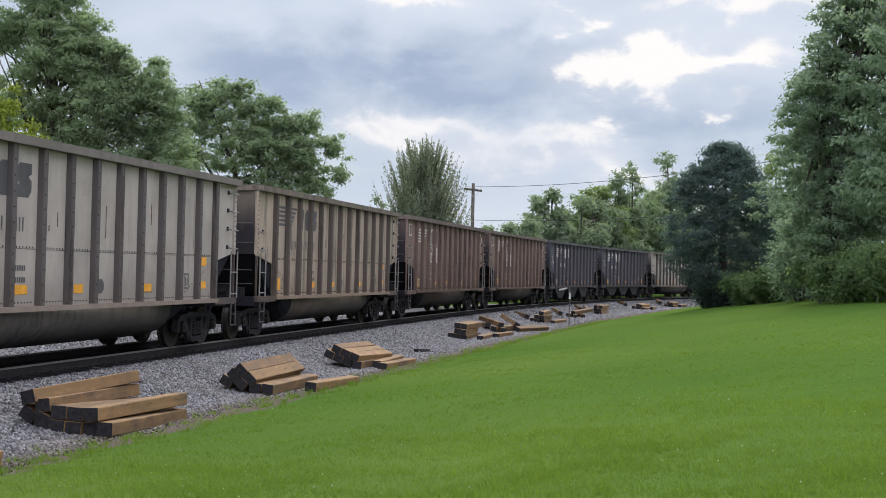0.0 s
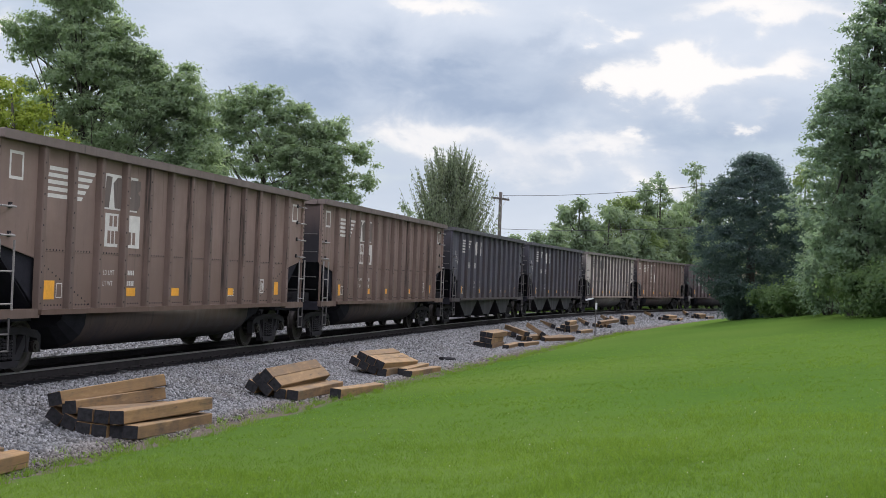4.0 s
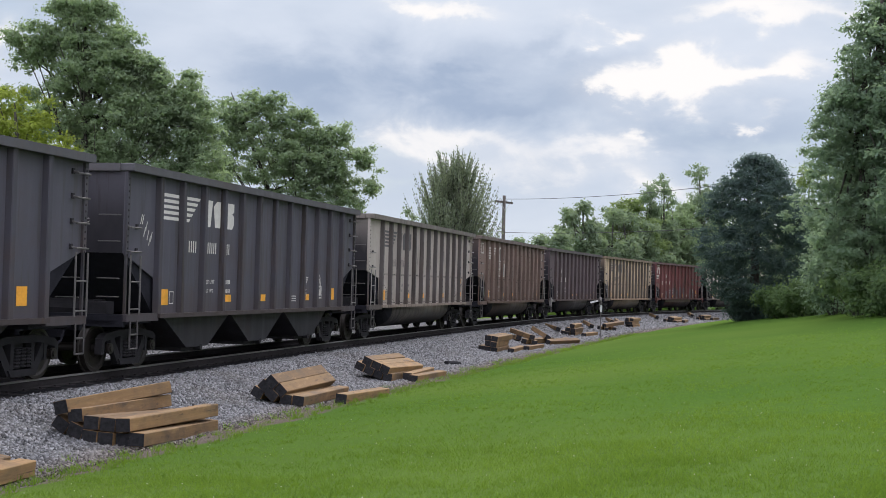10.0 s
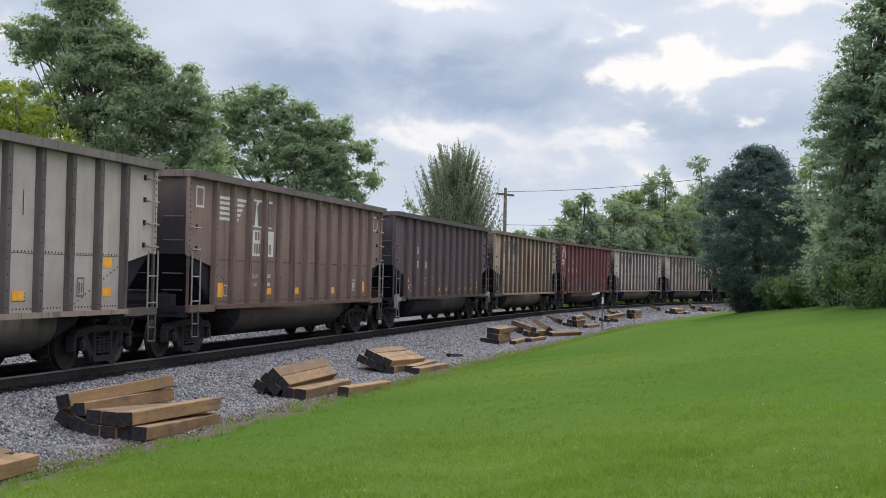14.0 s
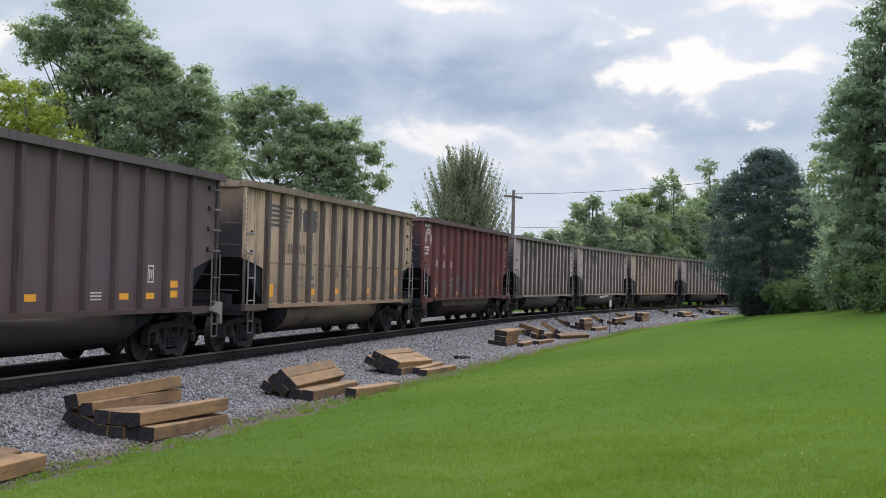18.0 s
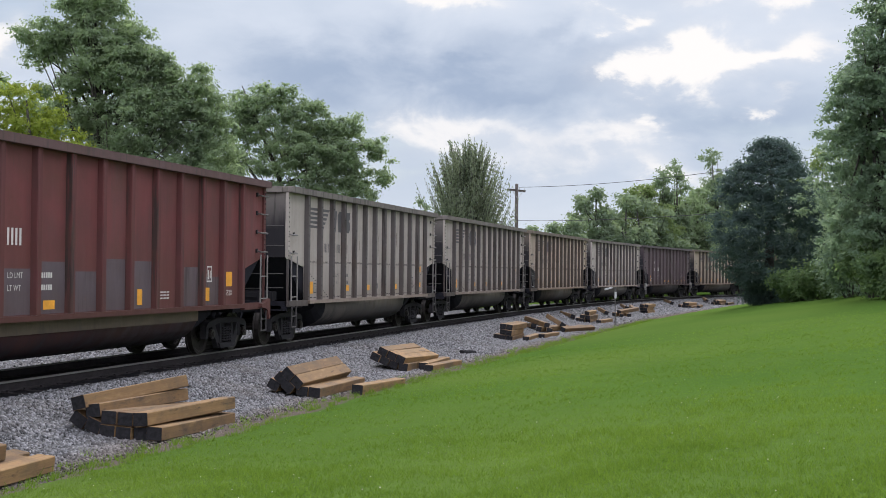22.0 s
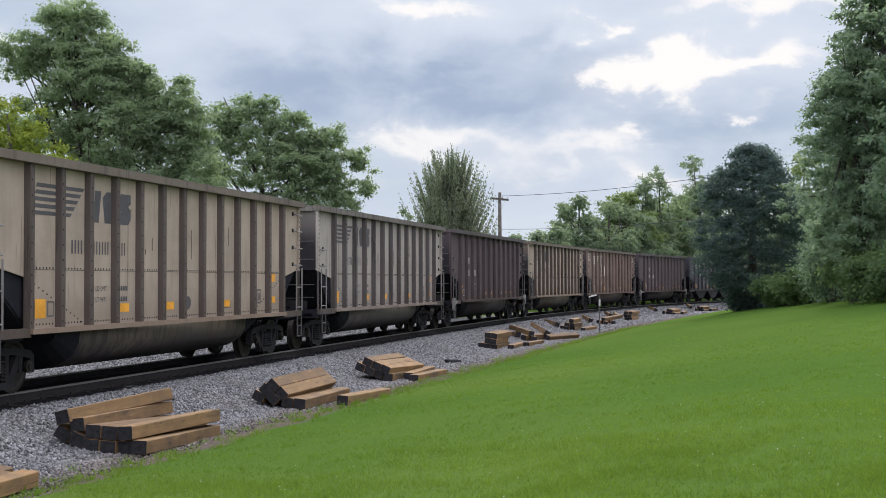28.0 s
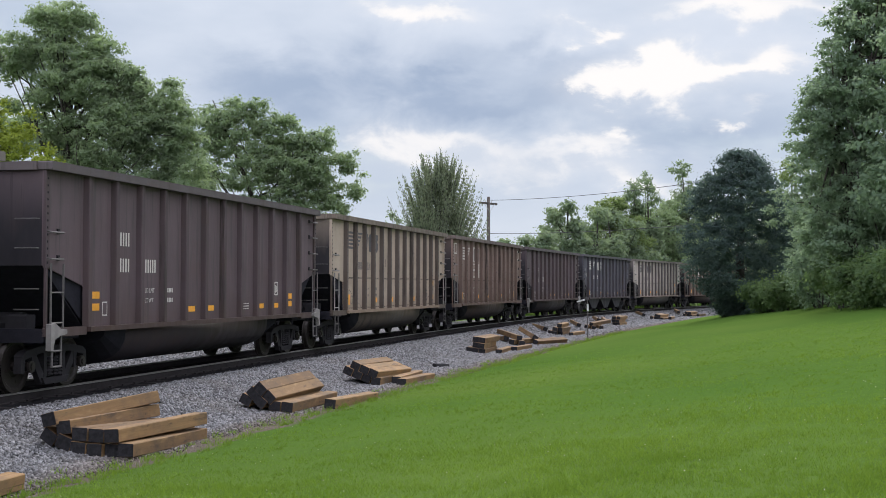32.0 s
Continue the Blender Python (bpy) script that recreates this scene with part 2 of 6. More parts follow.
def ballast_material(name, island):
    m = Mat(name, 0.9)
    k = m.geo.outputs["Random Per Island"] if island else m.noise(16, 2, 0.6)
    c = m.mix(m.calc("POWER", k, 1.25), (0.030, 0.032, 0.036), (0.295, 0.303, 0.322))
    fine = m.noise(60, 3, 0.7)
    big = m.noise(0.7, 4, 0.6)
    c = m.mix(m.ramp(fine, 0.3, 0.7, 0, 0.3), c, (0.125, 0.122, 0.12))
    c = m.mix(m.ramp(big, 0.48, 0.72, 0, 0.35), c, (0.13, 0.112, 0.095))
    c = m.mix(0.1, c, (0.12, 0.122, 0.128))
    soil = m.node("ShaderNodeAttribute")
    soil.attribute_name = "soil"
    c = m.mix(m.ramp(m.calc("ADD", soil.outputs["Fac"], m.calc("MULTIPLY", m.calc("SUBTRACT", big, 0.5), 0.9)), 0.2, 0.95, 0, 0.8), c, m.mix(k, (0.055, 0.042, 0.033), (0.19, 0.155, 0.125)))
    if not island:
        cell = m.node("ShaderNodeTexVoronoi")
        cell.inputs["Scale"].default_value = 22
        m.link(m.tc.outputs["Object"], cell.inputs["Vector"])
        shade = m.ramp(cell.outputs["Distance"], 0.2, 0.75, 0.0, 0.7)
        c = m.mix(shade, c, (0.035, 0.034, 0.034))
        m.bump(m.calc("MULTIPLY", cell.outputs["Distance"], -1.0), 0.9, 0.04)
    return m.done(c)


def ground_material():
    """Mown grass; bare gravelly soil where the lawn thins out at the foot of the ballast."""
    m = Mat("lawn", 1.0, 0.0, 0.0)
    big = m.noise(0.16, 4, 0.55)
    mid = m.noise(1.3, 5, 0.6, seed=2)
    fine = m.noise(22, 4, 0.7, seed=4)
    c = m.mix(m.ramp(fine, 0.3, 0.72), (0.034, 0.076, 0.014), (0.060, 0.118, 0.023))
    c = m.mix(m.ramp(big, 0.38, 0.66, 0, 0.7), c, (0.070, 0.124, 0.024))
    c = m.mix(m.ramp(mid, 0.55, 0.75, 0, 0.6), c, (0.036, 0.084, 0.016))
    broad = m.noise(0.055, 3, 0.5, seed=7)
    c = m.mix(m.ramp(broad, 0.4, 0.62, 0, 0.6), c, (0.092, 0.134, 0.032))
    tuft = m.noise(9.0, 4, 0.7, seed=13)
    c = m.mix(m.ramp(tuft, 0.5, 0.72, 0, 0.5), c, (0.084, 0.142, 0.028))
    clump = m.noise(4.5, 5, 0.65, seed=11)
    c = m.mix(m.ramp(clump, 0.56, 0.7, 0, 0.3), c, (0.040, 0.082, 0.018))
    soil = m.node("ShaderNodeAttribute")
    soil.attribute_name = "soil"
    dirt = m.mix(m.ramp(fine, 0.35, 0.65), (0.060, 0.050, 0.042), (0.15, 0.13, 0.11))
    f = m.ramp(m.calc("ADD", soil.outputs["Fac"], m.calc("MULTIPLY", m.calc("SUBTRACT", mid, 0.5), 1.3)), 0.42, 0.62)
    c = m.mix(f, c, dirt)
    m.bump(fine, 0.6, 0.03)
    return m.done(c)


GREY = (0.382, 0.344, 0.312)
BEIGE = (0.385, 0.318, 0.255)
TAN = (0.450, 0.345, 0.242)
BROWN = (0.207, 0.145, 0.124)
DARK = (0.100, 0.073, 0.082)
RED = (0.150, 0.045, 0.046)
BLACK = (0.070, 0.068, 0.088)
MAT = {
    "soot_shade": plain("soot_black_steel", (0.019, 0.019, 0.025), 0.9, spec=0.1),
    "iron": plain("grimy_cast_iron", (0.021, 0.020, 0.023), 0.8, spec=0.2),
    "wheel": plain("worn_wheel_steel", (0.028, 0.024, 0.022), 0.5, 0.4),
    "grab": plain("grab_iron_paint", (0.19, 0.18, 0.175), 0.6),
    "stirrup": plain("sooty_step_iron", (0.05, 0.047, 0.048), 0.7),
    "dark_grab": plain("dark_grab_iron_paint", (0.09, 0.085, 0.085), 0.6),
    "orange": plain("orange_reflector", (0.72, 0.335, 0.04), 0.5, 0.0, 0.25, 3.0),
    "white": plain("white_stencil", (0.55, 0.53, 0.50), 0.6, 0.0, 0.12),
    "ink": plain("dark_stencil", (0.075, 0.072, 0.078), 0.6),
    "rust": plain("dark_rust", (0.07, 0.042, 0.032), 0.9, 0.0, 0.4, 9),
    "rust_film": plain("rust_film", (0.21, 0.135, 0.095), 0.8, 0.0, 0.35, 5),
    "plate": painted_steel("grey_renewed_plate", (0.115, 0.088, 0.100), (0.06, 0.05, 0.05), 0.6, 0.4),
    "rail": plain("rusty_rail", (0.030, 0.027, 0.028), 0.9, 0.0, spec=0.1),
    "rail_top": plain("polished_rail_head", (0.20, 0.19, 0.185), 0.5, 0.6, 0.1),
    "tie": tie_material(),
    "tie_end": plain("creosoted_tie_end", (0.024, 0.024, 0.027), 0.9, 0.0, 0.6, 14, 0.5, 0.15),
    "sleeper": plain("track_sleeper", (0.034, 0.031, 0.031), 0.95, 0.0, 0.4, 8, 0.15, 0.05),
    "stone": ballast_material("ballast_stone", True),
    "bed": ballast_material("ballast_bed", False),
    "lawn": ground_material(),
    "oily_shade": plain("oil_and_shade_black_ballast", (0.014, 0.014, 0.016), 0.95, 0.0, 0.5, 14, 0.8, 0.05),
    "bark": plain("bark", (0.062, 0.056, 0.050), 0.95, 0.0, 0.35, 5, 0.6),
    "pole": plain("weathered_pole", (0.075, 0.066, 0.06), 0.9, 0.0, 0.3, 4),
    "wire": plain("wire", (0.05, 0.05, 0.055), 0.6),
    "galv": plain("galvanised_steel", (0.52, 0.53, 0.55), 0.5, 0.3, 0.12),
    "sign": plain("sign_face", (0.72, 0.73, 0.75), 0.5, 0.0, 0.08),
    "leaf_ash": leaf_material("leaves_ash", (0.112, 0.160, 0.114), (0.262, 0.335, 0.222), (0.42, 0.56, 0.22)),
    "leaf_maple": leaf_material("leaves_maple", (0.112, 0.160, 0.114), (0.262, 0.335, 0.222), (0.42, 0.56, 0.22)),
    "leaf_light": leaf_material("leaves_light", (0.095, 0.145, 0.062), (0.205, 0.275, 0.112), (0.34, 0.44, 0.14)),
    "leaf_pear": leaf_material("leaves_upswept", (0.095, 0.128, 0.104), (0.225, 0.270, 0.190), (0.32, 0.38, 0.19)),
    "leaf_locust": leaf_material("leaves_locust", (0.115, 0.165, 0.030), (0.26, 0.32, 0.055), (0.42, 0.50, 0.08)),
    "leaf_far": leaf_material("leaves_far", (0.105, 0.155, 0.118), (0.225, 0.290, 0.205), (0.34, 0.45, 0.18)),
    "needle": leaf_material("juniper_sprays", (0.050, 0.080, 0.088), (0.100, 0.148, 0.150), (0.10, 0.16, 0.085)),
    "leaf_right": leaf_material("leaves_oak", (0.090, 0.140, 0.113), (0.225, 0.308, 0.228), (0.40, 0.54, 0.26)),
    "bush": leaf_material("leaves_bush", (0.048, 0.090, 0.045), (0.125, 0.195, 0.085), (0.22, 0.32, 0.10)),
    "blade": leaf_material("grass_blades", (0.060, 0.128, 0.014), (0.170, 0.270, 0.036), (0.20, 0.33, 0.035), 0.05, True),
    "flower": plain("clover_flower", (0.7, 0.7, 0.62), 0.8),
}
for key, colour in (("grey", GREY), ("beige", BEIGE), ("tan", TAN), ("brown", BROWN), ("dark", DARK), ("red", RED), ("black", BLACK)):
    dim = key in ("dark", "black")
    MAT[key] = painted_steel(key + "_car_paint", colour, (0.10, 0.085, 0.078) if not dim else (0.10, 0.095, 0.095), 0.42 if key != "red" else 0.7, 0.35, (1.25, 1.7, 0.5) if key not in ("red", "tan", "brown") else (1.2, 2.7, 0.75))
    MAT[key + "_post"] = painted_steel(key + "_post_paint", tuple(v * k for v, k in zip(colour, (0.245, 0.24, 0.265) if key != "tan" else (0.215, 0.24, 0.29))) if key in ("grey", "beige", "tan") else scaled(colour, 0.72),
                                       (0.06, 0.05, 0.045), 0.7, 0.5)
    MAT[key + "_end"] = painted_steel(key + "_end_paint", scaled(colour, 0.55) if not dim else colour, (0.05, 0.043, 0.04), 0.6, 0.3, soot_shade=(2.9, 4.2, 0.97))
    # the car's own paint dimmed, with shade painted into the belly's lower half
    MAT[key + "_tub"] = painted_steel(key + "_shaded_tub_paint", tuple(v * 0.29 for v in colour) if not dim else scaled(colour, 0.3),
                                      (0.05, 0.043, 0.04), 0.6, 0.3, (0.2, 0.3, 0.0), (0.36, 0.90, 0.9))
    MAT[key + "_chord"] = painted_steel(key + "_chord_paint", scaled(colour, 0.40) if key in ("grey", "beige", "tan") else tuple(0.45 * v + 0.04 for v in colour), (0.09, 0.078, 0.072), 0.5, 0.35)
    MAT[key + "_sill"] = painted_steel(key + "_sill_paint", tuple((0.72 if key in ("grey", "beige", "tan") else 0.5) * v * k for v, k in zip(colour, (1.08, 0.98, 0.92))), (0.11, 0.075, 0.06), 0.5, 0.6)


# ---- mesh helpers ----
class Build:
    """Collects simple solids into one mesh."""

    def __init__(self):
        self.v, self.f = [], []

    def poly(self, pts, faces):
        n = len(self.v)
        self.v += [tuple(p) for p in pts]
        self.f += [tuple(i + n for i in q) for q in faces]
        return self

    def box(self, x0, x1, y0, y1, z0, z1, bevel=0.0):
        if bevel:
            return self.prism([(x0 + bevel, z0), (x1 - bevel, z0), (x1, z0 + bevel), (x1, z1 - bevel),
                               (x1 - bevel, z1), (x0 + bevel, z1), (x0, z1 - bevel), (x0, z0 + bevel)], y0, y1)
        p = [(x, y, z) for z in (z0, z1) for y in (y0, y1) for x in (x0, x1)]
        return self.poly(p, [(0, 2, 3, 1), (4, 5, 7, 6), (0, 1, 5, 4), (2, 6, 7, 3), (0, 4, 6, 2), (1, 3, 7, 5)])

    def prism(self, xz, y0, y1):
        """A profile in x and z, drawn along y."""
        n = len(xz)
        p = [(x, y0, z) for x, z in xz] + [(x, y1, z) for x, z in xz]
        f = [tuple(range(n)), tuple(range(2 * n - 1, n - 1, -1))]
        f += [(i, i + n, (i + 1) % n + n, (i + 1) % n) for i in range(n)]
        return self.poly(p, f)

    def extrude_x(self, yz, x0, x1):
        n = len(yz)
        p = [(x0, y, z) for y, z in yz] + [(x1, y, z) for y, z in yz]
        f = [tuple(range(n)), tuple(range(2 * n - 1, n - 1, -1))]
        f += [(i, i + n, (i + 1) % n + n, (i + 1) % n) for i in range(n)]
        return self.poly(p, f)

    def tube(self, pts, radii, n=6, caps=True):
        base = len(self.v)
        prev = None
        pts = [Vector(p) for p in pts]
        for i, p in enumerate(pts):
            d = (pts[min(i + 1, len(pts) - 1)] - pts[max(i - 1, 0)]).normalized()
            side = d.cross(Vector((0, 0, 1)) if abs(d.z) < 0.9 else Vector((1, 0, 0))).normalized()
            if prev is not None and side.dot(prev) < 0:
                side = -side
            prev = side
            up = side.cross(d)
            r = radii if isinstance(radii, (int, float)) else radii[i]
            for k in range(n):
                a = 2 * math.pi * k / n
                self.v.append(tuple(p + (side * math.cos(a) + up * math.sin(a)) * r))
        for i in range(len(pts) - 1):
            for k in range(n):
                a, b = base + i * n + k, base + i * n + (k + 1) % n
                self.f.append((a, b, b + n, a + n))
        if caps:
            self.f.append(tuple(base + k for k in range(n))[::-1])
            self.f.append(tuple(base + (len(pts) - 1) * n + k for k in range(n)))
        return self

    def disc(self, c, r, y0, y1, n=20):
        """A short cylinder across the track."""
        return self.tube([(c[0], y0, c[1]), (c[0], y1, c[1])], r, n)

    def mesh(self, name, material, smooth=False):
        me = bpy.data.meshes.new(name)
        me.from_pydata(self.v, [], self.f)
        bm = bmesh.new()
        bm.from_mesh(me)
        bmesh.ops.recalc_face_normals(bm, faces=bm.faces)
        bm.to_mesh(me)
        bm.free()
        me.materials.append(material)
        if smooth:
            me.polygons.foreach_set("use_smooth", [True] * len(me.polygons))
        return me


def mesh_np(name, verts, faces, material):
    """A mesh from numpy arrays: verts (n, 3), faces (m, 3 or 4)."""
    me = bpy.data.meshes.new(name)
    m, k = faces.shape
    me.vertices.add(len(verts))
    me.vertices.foreach_set("co", np.ascontiguousarray(verts, dtype=np.float32).ravel())
    me.loops.add(m * k)
    me.loops.foreach_set("vertex_index", np.ascontiguousarray(faces, dtype=np.int32).ravel())
    me.polygons.add(m)
    me.polygons.foreach_set("loop_start", np.arange(0, m * k, k, dtype=np.int32))
    me.update(calc_edges=True)
    me.materials.append(material)
    return me


def part(name, me, parent, label="", at=None, kind=""):
    ob = new(name, me)
    ob.parent = parent
    if at is not None:
        ob.matrix_basis = at
    if label or kind:
        tagged(ob, label=label, kind=kind)
    return ob


def thing(name, label, category, group="", kind="", at=None, me=None):
    ob = tagged(new(name, me), label, category, group, kind)
    if at is not None:
        ob.matrix_basis = at
    return ob


# ---- the line of the track: straight near the camera, bending to the right further off ----
STEP = 0.25
LINE_S = np.arange(-140.0, 190.0, STEP)
_k = np.clip(0.0017987 + 0.00005904 * LINE_S, 0, 0.006)
LINE_PSI = np.cumsum(_k) * STEP
_i0 = int(round(140.0 / STEP))
LINE_PSI = LINE_PSI - LINE_PSI[_i0] + 0.26459
_x, _y = np.cumsum(np.sin(LINE_PSI)) * STEP, np.cumsum(np.cos(LINE_PSI)) * STEP
LINE_X = _x - _x[_i0] + 2.380 - 1.6 * np.cos(LINE_PSI)
LINE_Y = _y - _y[_i0] + 56.480 + 1.6 * np.sin(LINE_PSI)


def track(s, d=0.0, z=0.0):
    """A point beside the track: s metres along it, d metres to the camera's side of its centre."""
    p = np.interp(s, LINE_S, LINE_PSI)
    return (np.interp(s, LINE_S, LINE_X) + d * np.cos(p), np.interp(s, LINE_S, LINE_Y) - d * np.sin(p), z)


def heading(s):
    return float(np.interp(s, LINE_S, LINE_PSI))


def along(x, y):
    """The inverse of track(), for arrays."""
    x, y = np.asarray(x, float), np.asarray(y, float)
    lx, ly, ls, lp = LINE_X[::4], LINE_Y[::4], LINE_S[::4], LINE_PSI[::4]
    s, d = np.empty(len(x)), np.empty(len(x))
    for a in range(0, len(x), 20000):
        b = slice(a, a + 20000)
        i = np.argmin((x[b, None] - lx) ** 2 + (y[b, None] - ly) ** 2, axis=1)
        dx, dy = x[b] - lx[i], y[b] - ly[i]
        s[b] = ls[i] + dx * np.sin(lp[i]) + dy * np.cos(lp[i])
        d[b] = dx * np.cos(lp[i]) - dy * np.sin(lp[i])
    return s, d


def toe(s):
    """How far from the track the grass begins."""
    return np.interp(s, [-60, -43, -37, -32, -27, -20, -12, 5, 50], [4.5, 4.6, 4.9, 5.0, 5.2, 5.45, 5.75, 6.25, 6.6])



def ground_z(x, y):
    """The lie of the land: a shallow ditch along the ballast, the lawn rising from it towards the trees."""
    s, d = along(x, y)
    rise = 0.104 + 0.00102 * (np.clip(s, -80, 40) + 55.5)
    e = np.clip(d - toe(s), 0, None)
    e = np.where(e > 13, 13 + 5 * np.tanh((e - 13) / 5), e)
    near = -0.62 + e * rise
    far = -0.62 + 0.09 * np.clip(-d - 7.5, 0, 14)
    near = np.where(near > 1.2, 1.2 + 0.7 * np.tanh((near - 1.2) / 0.7), near)
    z = np.where(d > 0, near, far)
    return np.where((d < 4.5) & (d > -7.4), -0.85, z), s, d


def land(x, y):
    return float(ground_z([x], [y])[0][0])


# ---- the ground: one sheet to the horizon ----
def make_ground():
    def axis(fine0, fine1, step, far):
        mid = np.arange(fine0, fine1 + step, step)
        grow = np.cumsum(step * 1.22 ** np.arange(1, 40))
        grow = grow[grow < far]
        return np.concatenate([fine0 - grow[::-1], mid, fine1 + grow])
    xs, ys = axis(-32, 40, 0.5, 2500), axis(-6, 130, 0.55, 2500)
    gx, gy = np.meshgrid(xs, ys)
    x, y = gx.ravel(), gy.ravel()
    z, s, d = ground_z(x, y)
    z = z + 0.035 * np.sin(x * 0.9 + 1.3 * np.sin(y * 0.35)) * np.clip((np.abs(d) - 6) / 4, 0, 1)
    r = np.hypot(x, y)
    z = z - np.clip(r - 200, 0, None) * 0.004
    nx, ny = len(xs), len(ys)
    i = (np.arange(ny - 1)[:, None] * nx + np.arange(nx - 1)).ravel()
    me = mesh_np("ground", np.stack([x, y, z], 1), np.stack([i, i + 1, i + 1 + nx, i + nx], 1), MAT["lawn"])
    me.polygons.foreach_set("use_smooth", [True] * len(me.polygons))
    soil = me.attributes.new("soil", "FLOAT", "POINT")
    w = np.where(d > 0, np.where(d < 7.5, 1.0, 0.0) * np.clip((toe(s) + 0.85 - d) / 1.1, 0, 1), 0.0 * d)
    soil.data.foreach_set("value", w.astype(np.float32))
    thing("ground", "mown green lawn rising from the railway", "lawn", kind="structure", me=me)


make_ground()

BED_D = np.array([-8.2, -7.0, -5.2, -4.4, -3.2, -2.1, -1.5, -0.7, 0.7, 1.5, 2.1, 2.7, 3.3, 3.9, 4.4, 4.7, 5.0])
BED_Z = np.array([-0.75, -0.50, -0.50, -0.48, -0.42, -0.24, -0.20, -0.205, -0.205, -0.20, -0.24, -0.37, -0.535, -0.615, -0.635, -0.66, -0.80])


def bed_z(d):
    return np.interp(d, BED_D, BED_Z)


def dirty(me, s, d):
    """Brown soil works up into the stones towards the lawn."""
    a = me.attributes.new("soil", "FLOAT", "POINT")
    a.data.foreach_set("value", np.clip((d - toe(s) + 1.15) / 1.0, 0, 1).astype(np.float32))


def make_bed():
    s = np.arange(-110, 175, 0.5)
    d = np.linspace(-8.2, 5.0, 54)
    ss, dd = np.meshgrid(s, d)
    x, y, _ = track(ss.ravel(), dd.ravel())
    rng = np.random.default_rng(4)
    z = bed_z(dd.ravel()) + rng.normal(0, 0.012, x.size)
    nx, ny = len(s), len(d)
    i = (np.arange(ny - 1)[:, None] * nx + np.arange(nx - 1)).ravel()
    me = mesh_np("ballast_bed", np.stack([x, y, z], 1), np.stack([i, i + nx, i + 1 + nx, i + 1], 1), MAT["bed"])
    dirty(me, ss.ravel(), dd.ravel())
    bed = thing("ballast_bed", "grey crushed-stone ballast bank under the track", "ballast", kind="structure", me=me)
    # grease-dark ballast, painted blacker to stand in for shade under the cars
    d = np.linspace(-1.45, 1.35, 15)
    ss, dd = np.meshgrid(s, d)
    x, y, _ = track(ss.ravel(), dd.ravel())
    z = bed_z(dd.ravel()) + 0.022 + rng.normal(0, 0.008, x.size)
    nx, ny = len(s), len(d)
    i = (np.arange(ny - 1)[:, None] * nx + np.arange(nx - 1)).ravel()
    me = mesh_np("oily_strip", np.stack([x, y, z], 1), np.stack([i, i + nx, i + 1 + nx, i + 1], 1), MAT["oily_shade"])
    part("oily_strip", me, bed, "oil-darkened ballast between the rails, black with painted shade")


make_bed()


def scatter_stones(name, label, s0, s1, d0, d1, count, size, seed):
    """Loose stones, each a rough six-cornered lump."""
    rng = np.random.default_rng(seed)
    s, d = rng.uniform(s0, s1, count), rng.uniform(d0, d1, count)
    keep = np.ones(count, bool)
    if d1 > 2:
        keep = rng.uniform(0, 1, count) < np.clip((toe(s) + 0.3 - d) / 1.1, 0, 1)
    s, d = s[keep], d[keep]
    n = len(s)
    x, y, _ = track(s, d)
    z = np.maximum(bed_z(np.minimum(d, 4.55)), -0.63) + 0.006
    r = size * rng.uniform(0.55, 1.25, n) * np.where(d > 2, np.clip(1.25 - 0.55 * (d - toe(s) + 1.15), 0.55, 1.0), 1.0)
    octa = np.array([(1, 0, 0), (-1, 0, 0), (0, 1, 0), (0, -1, 0), (0, 0, 1), (0, 0, -1)], float)
    tri = np.array([(0, 2, 4), (2, 1, 4), (1, 3, 4), (3, 0, 4), (2, 0, 5), (1, 2, 5), (3, 1, 5), (0, 3, 5)])
    q = rng.normal(size=(n, 4))
    q /= np.linalg.norm(q, axis=1)[:, None]
    w, a, b, c = q.T
    rot = np.stack([1 - 2 * (b * b + c * c), 2 * (a * b - c * w), 2 * (a * c + b * w),
                    2 * (a * b + c * w), 1 - 2 * (a * a + c * c), 2 * (b * c - a * w),
                    2 * (a * c - b * w), 2 * (b * c + a * w), 1 - 2 * (a * a + b * b)], 1).reshape(n, 3, 3)
    local = octa[None] * rng.uniform(0.6, 1.15, (n, 6, 1)) + rng.normal(0, 0.16, (n, 6, 3))
    v = np.einsum("nij,nkj->nki", rot, local) * r[:, None, None]
    v += np.stack([x, y, z], 1)[:, None]
    f = tri[None] + 6 * np.arange(n)[:, None, None]
    me = mesh_np(name, v.reshape(-1, 3), f.reshape(-1, 3), MAT["stone"])
    dirty(me, np.repeat(s, 6), np.repeat(d, 6))
    thing(name, label, "gravel", kind="stuff", me=me)


scatter_stones("ballast_stones", "loose grey ballast stones on the bank", -47, -22, 1.25, 5.9, 62000, 0.036, 1)
scatter_stones("ballast_stones", "loose grey ballast stones on the bank", -22, 8, 1.25, 6.3, 40000, 0.042, 2)
scatter_stones("ballast_stones", "loose grey ballast stones on the bank", 8, 70, 1.25, 6.6, 18000, 0.065, 3)
scatter_stones("ballast_stones", "loose grey ballast stones between the rails", -47, 6, -7.0, -1.5, 11000, 0.055, 5)


